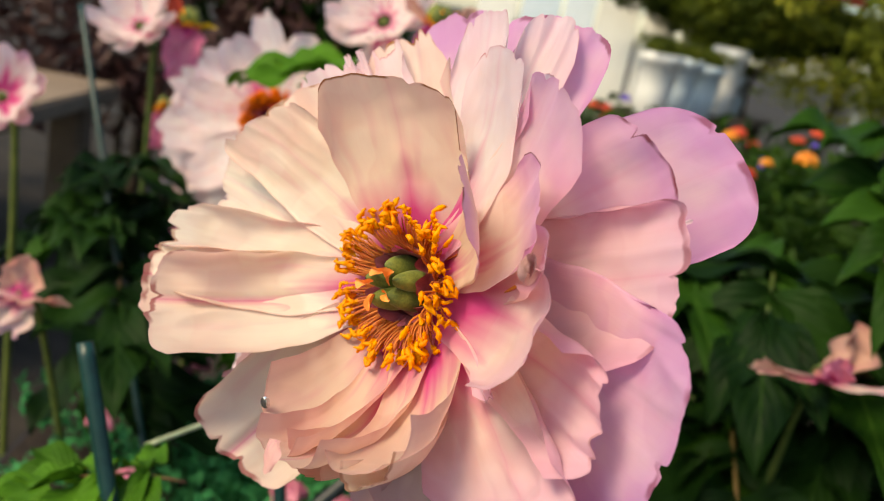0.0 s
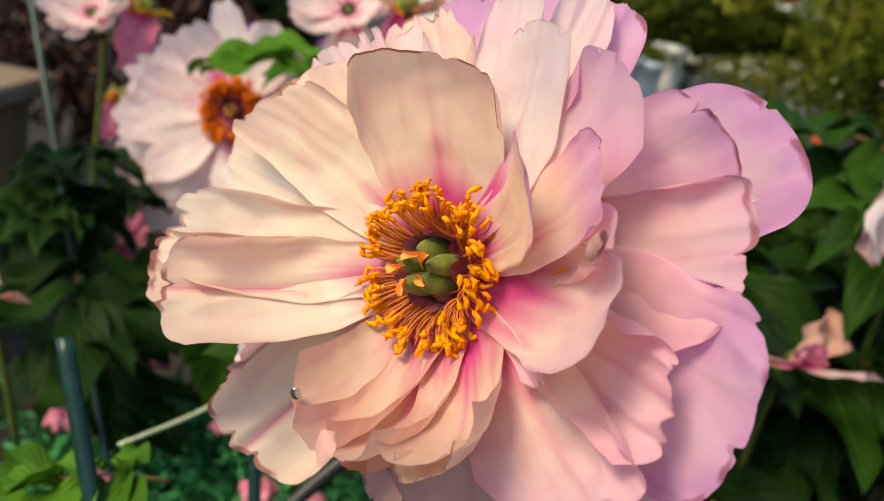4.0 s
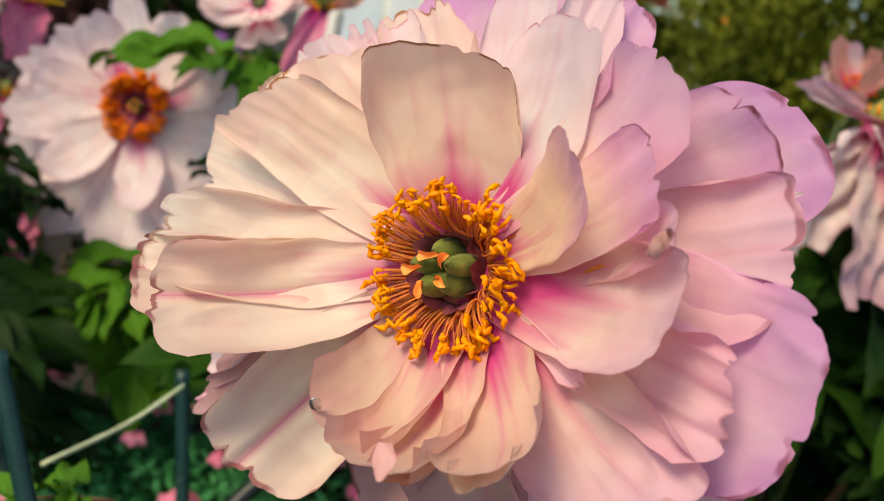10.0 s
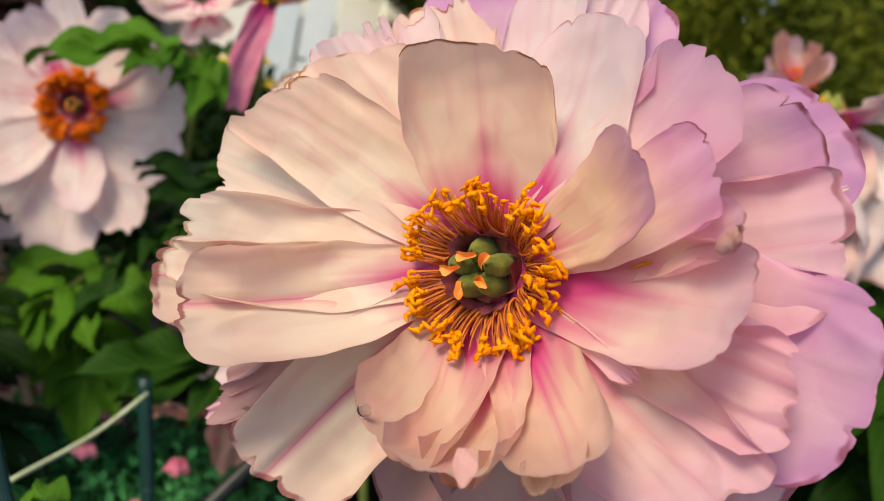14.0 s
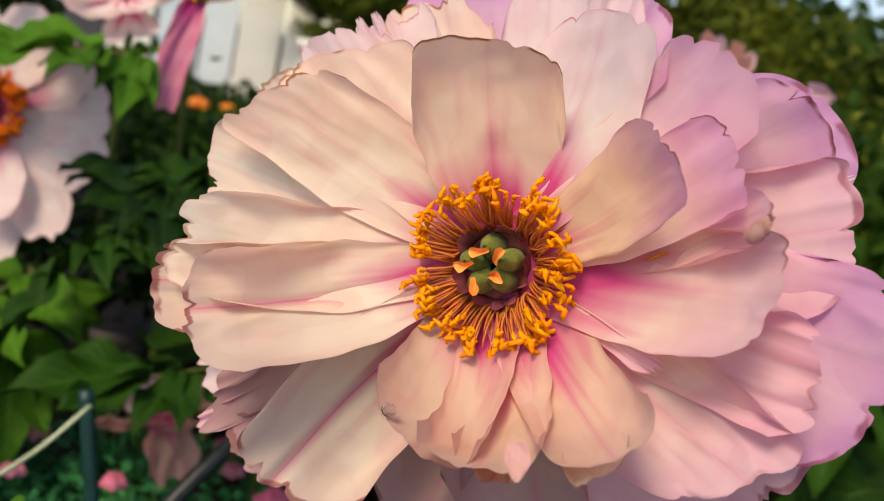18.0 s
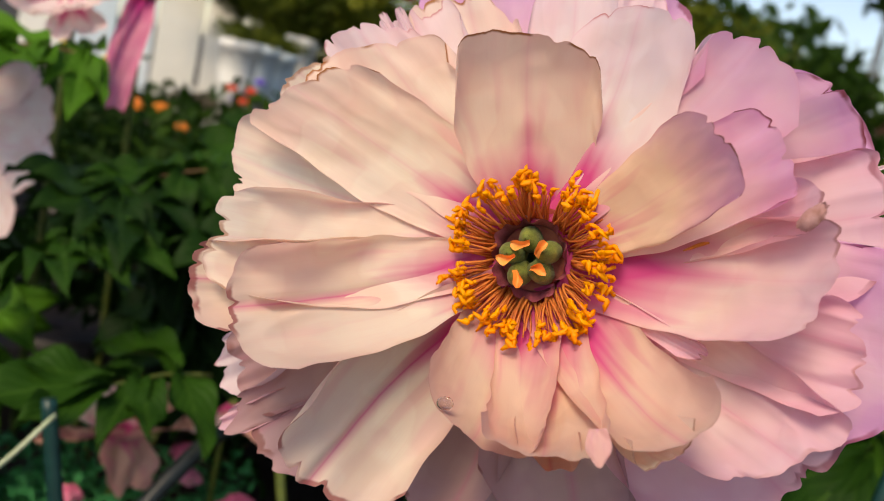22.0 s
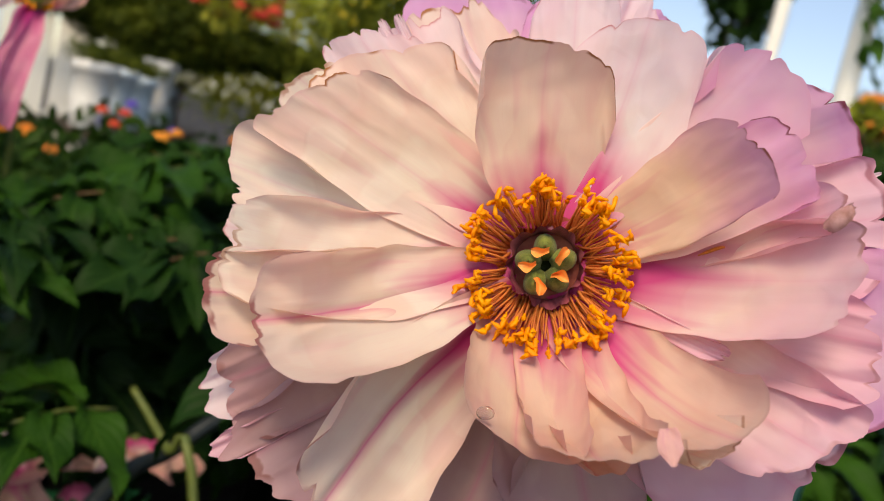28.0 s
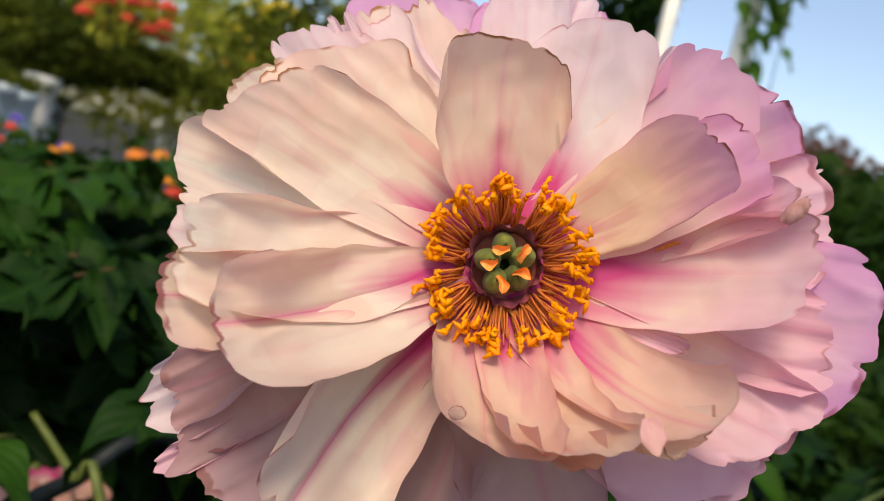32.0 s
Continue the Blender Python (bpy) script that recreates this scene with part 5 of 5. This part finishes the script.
for i, (where, colour, lab) in enumerate((((0.30, 1.62, 0), "orange", "potted plant with small orange blooms in a black pot"), ((0.52, 1.70, 0), "red", "potted plant with red blooms in a black pot"), ((0.40, 1.95, 0), "violet", "potted plant with violet blooms in a black pot"),
                                          ((0.63, 1.38, 0), "orange", "potted plant with yellow-orange blooms in a black pot"), ((0.70, 1.62, 0), "violet", "potted plant with blue-violet blooms in a black pot"), ((0.82, 1.90, 0), "red", "potted plant with orange-red blooms in a black pot"),
                                          ((-0.12, 1.75, 0), "purple", "potted plant with purple blooms in a black pot"), ((0.10, 1.85, 0), "yellow", "potted plant with yellow blooms in a black pot"))):
    potted(lab, where, 0.13, 0.45, 0.26, colour, 3 if colour == "violet" else 7, 300 + i, bloom_r=0.009 if colour == "violet" else 0.013)
far_bench = thing("plant_bench", Matrix.Translation((1.85, 5.95, 0)), "dark wooden plant bench at the back of the yard", "bench")
MAT_WOOD = plain("bench_wood", (0.035, 0.024, 0.016), (0.09, 0.065, 0.045), 14.0, 0.85, 0.5, 0.003)
SLANT = 1.03
for k in range(4):
    part("board", block_mesh("board", 2.6, 0.13, 0.04, MAT_WOOD, 0.004), far_bench, "", Matrix.Rotation(SLANT, 4, "Z") @ Matrix.Translation((0, -0.22 + 0.15 * k, 0.42)))
for sx in (-1.15, 1.15):
    for sy in (-0.2, 0.2):
        part("leg", block_mesh("leg", 0.08, 0.08, 0.42, MAT_WOOD, 0.005), far_bench, "", Matrix.Rotation(SLANT, 4, "Z") @ Matrix.Translation((sx, sy, 0)))
MAT_POT_BLUE = plain("pot_pale_blue", (0.60, 0.76, 0.84), (0.74, 0.85, 0.90), 6.0, 0.5, 0.1)
for i, (u, v, h, r, tone) in enumerate(((-1.1, 0.0, 0.36, 0.12, 0), (-0.62, 0.02, 0.36, 0.14, 1), (-0.25, -0.05, 0.34, 0.12, 1), (0.08, 0.05, 0.30, 0.11, 0), (0.46, -0.02, 0.48, 0.13, 0), (0.95, 0.0, 0.30, 0.12, 1))):
    q = Vector((1.85, 5.95, 0.46)) + Matrix.Rotation(SLANT, 3, "Z") @ Vector((u, v, 0))
    potted(("tall white pot with a small green plant on the wooden bench", "pale blue pot with a small green plant on the wooden bench")[tone], q, r, h, 0.10, "pink", 0, 400 + i, (MAT_POT_WHITE, MAT_POT_BLUE)[tone], MAT_BUSH_OLIVE)


def post(foot, height, r, label):
    ob = thing("post", Matrix.Translation(foot), label, "post", "posts of the shelter")
    part("shaft", tube("shaft", [(0, 0, 0), (0, 0, height / 2), (0, 0, height)], [r, r], MAT_POST, 6, 12), ob)
    part("base_plate", block_mesh("base_plate", r * 3.4, r * 3.4, 0.02, MAT_POST, 0.004), ob)
    part("cap", block_mesh("cap", r * 2.6, r * 2.6, 0.03, MAT_POST, 0.006), ob, "", Matrix.Translation((0, 0, height - 0.01)))


for x, y, r in ((4.76, 3.25, 0.045), (3.28, 1.92, 0.045), (4.36, 8.75, 0.075)):
    post((x, y, 0), 2.6, r, "white-painted post of a plant shelter")

for i, (x, y) in enumerate(((0.32, 1.20), (0.05, 1.30), (0.60, 1.08))):
    potted("black nursery pot with dark foliage behind the bed", (x, y, 0.0), 0.15, 0.40, 0.16, "purple", 0, 500 + i)
bush("low dark planting before the wooden bench", (0.45, 2.18, 0.34), (0.80, 0.22, 0.22), 4200, 0.028, MAT_BUSH, 41)
bush("low dark planting beside the bench", (1.25, 2.0, 0.42), (0.5, 0.4, 0.28), 4200, 0.028, MAT_BUSH, 42)

# painted boards of a screen behind the bench
MAT_BOARD_BLUE = plain("board_pale_blue", (0.62, 0.75, 0.82), (0.76, 0.85, 0.89), 5.0, 0.6, 0.2)
screen = thing("board_screen", Matrix.Translation((1.15, 7.0, 0)) @ Matrix.Rotation(-0.1, 4, "Z"), "tall screen of cream and pale blue painted boards", "fence")
for k, (dx, wide, mat) in enumerate(((-0.72, 0.30, MAT_POST), (-0.38, 0.30, MAT_BOARD_BLUE), (-0.08, 0.24, MAT_BOARD_BLUE), (0.22, 0.32, MAT_POST), (0.55, 0.26, MAT_POST))):
    part("board", block_mesh("board", wide, 0.03, 2.9, mat, 0.004), screen, "", Matrix.Translation((dx, 0, 0)))
part("rail", block_mesh("rail", 1.6, 0.04, 0.09, MAT_POST, 0.004), screen, "", Matrix.Translation((0, 0.04, 1.6)))
part("rail", block_mesh("rail", 1.6, 0.04, 0.09, MAT_POST, 0.004), screen, "", Matrix.Translation((0, 0.04, 0.3)))


def hanging_basket(where, colour, seed, label, size=1.0):
    rng = random.Random(seed)
    ob = thing("hanging_basket", Matrix.Translation(where) @ Matrix.Scale(size, 4), label, "hanging basket", "hanging baskets")
    part("bowl", sheet("bowl", 20, 8, lambda u, v: (0.15 * math.sin(math.pi / 2 * v) * math.cos(math.pi * u), 0.15 * math.sin(math.pi / 2 * v) * math.sin(math.pi * u), 0.13 * (1 - math.cos(math.pi / 2 * v)) - 0.13), MAT_POT), ob)
    part("foliage", leaf_cloud("foliage", (0, 0, 0.02), (0.27, 0.27, 0.20), 900, 0.035, MAT_BUSH_YELLOW, seed, 0.2), ob)
    kinds = [bloom_mesh(0.04 * f, BLOOMS[colour], seed + i) for i, f in enumerate((0.8, 1.0, 1.3))]
    for k in range(26):
        a, e = rng.uniform(0, 6.28), rng.uniform(-0.7, 1.3)
        part("bloom", kinds[k % 3], ob, "", Matrix.Translation((0.28 * math.cos(a) * math.cos(e), 0.28 * math.sin(a) * math.cos(e), 0.02 + 0.2 * math.sin(e))))
    for k in range(3):
        a = 2.09 * k
        part("chain", tube("chain", [(0.15 * math.cos(a), 0.15 * math.sin(a), 0), (0, 0, 0.5)], [0.004, 0.004], MAT_POT, 3, 5), ob)
    part("hook", tube("hook", [(0, 0, 0.49), (0, 0, 0.9), (0, 0, (2.6 - where[2]) / size)], [0.006, 0.006], MAT_POT, 4, 5), ob)


hanging_basket((2.25, 5.52, 1.42), "red", 91, "hanging basket of red blooms in the shelter")
hanging_basket((2.44, 4.36, 1.16), "orange", 92, "hanging basket of orange blooms in the shelter", 0.45)
hanging_basket((3.0, 5.1, 1.52), "yellow", 93, "hanging basket of yellow blooms in the shelter")
hanging_basket((2.12, 1.20, 1.12), "orange", 94, "small hanging basket of orange blooms near the bed", 0.3)
beam = thing("shelter_beam", Matrix.Translation((0, 0, 2.6)), "dark wooden beam over the posts of the shelter", "beam")
part("timber", tube("timber", [(4.36, 8.75, 0), (0.6, 5.6, 0), (2.58, 5.38, 0), (4.76, 3.25, 0), (3.28, 1.92, 0), (2.05, 1.22, 0)], [0.05, 0.05], MAT_WOOD, 20, 6), beam)
part("timber", tube("timber", [(2.44, 4.30, 0), (2.51, 4.85, 0), (2.58, 5.38, 0)], [0.04, 0.04], MAT_WOOD, 6, 6), beam)

bush("low grassy green planting beside the path", (2.0, 0.75, 0.40), (0.7, 0.5, 0.25), 5000, 0.035, MAT_BUSH, 43)
bush("dark green hedge along the path", (3.9, 1.55, 0.85), (1.1, 0.9, 0.42), 7000, 0.06, MAT_BUSH, 44, "hedge", "hedge")


def vine(label, top, drop, n, seed):
    """Trailing stems with broad leaves, hung from the beam."""
    rng = random.Random(seed)
    ob = thing("trailing_vine", Matrix.Translation(top), label, "vine")
    shapes = [blade_mesh("leaf", 1, 0.13, 0.035, MAT_VINE, 900 + i) for i in range(3)]
    for k in range(n):
        x, y = rng.uniform(-0.12, 0.12), rng.uniform(-0.12, 0.12)
        low = drop * rng.uniform(0.6, 1.0)
        line = [(0, 0, 0), (x * 0.6, y * 0.6, -low * 0.5), (x, y, -low)]
        part("stem", tube("stem", line, [0.006, 0.004, 0.002], MAT_STALK, 8, 5), ob)
        for q in along(line, 9)[4:]:
            part("leaf", shapes[rng.randrange(3)], ob, "", Matrix.Translation(q) @ Euler((rng.uniform(-1.6, -0.5), rng.uniform(-0.4, 0.4), rng.uniform(0, 6.28))).to_matrix().to_4x4())


MAT_VINE = leaf_material("vine_leaf", (0.03, 0.09, 0.01), (0.07, 0.17, 0.02), (0.10, 0.22, 0.04), 0.3)
vine("broad-leaved green trailing vine hung from the shelter beam", (3.22, 1.84, 2.565), 1.12, 7, 77)
bush("tall feathery dark green tree beyond the shelter", (7.0, 5.1, 3.0), (0.36, 0.36, 0.7), 900, 0.10, MAT_BUSH, 45, "tree", "tree")
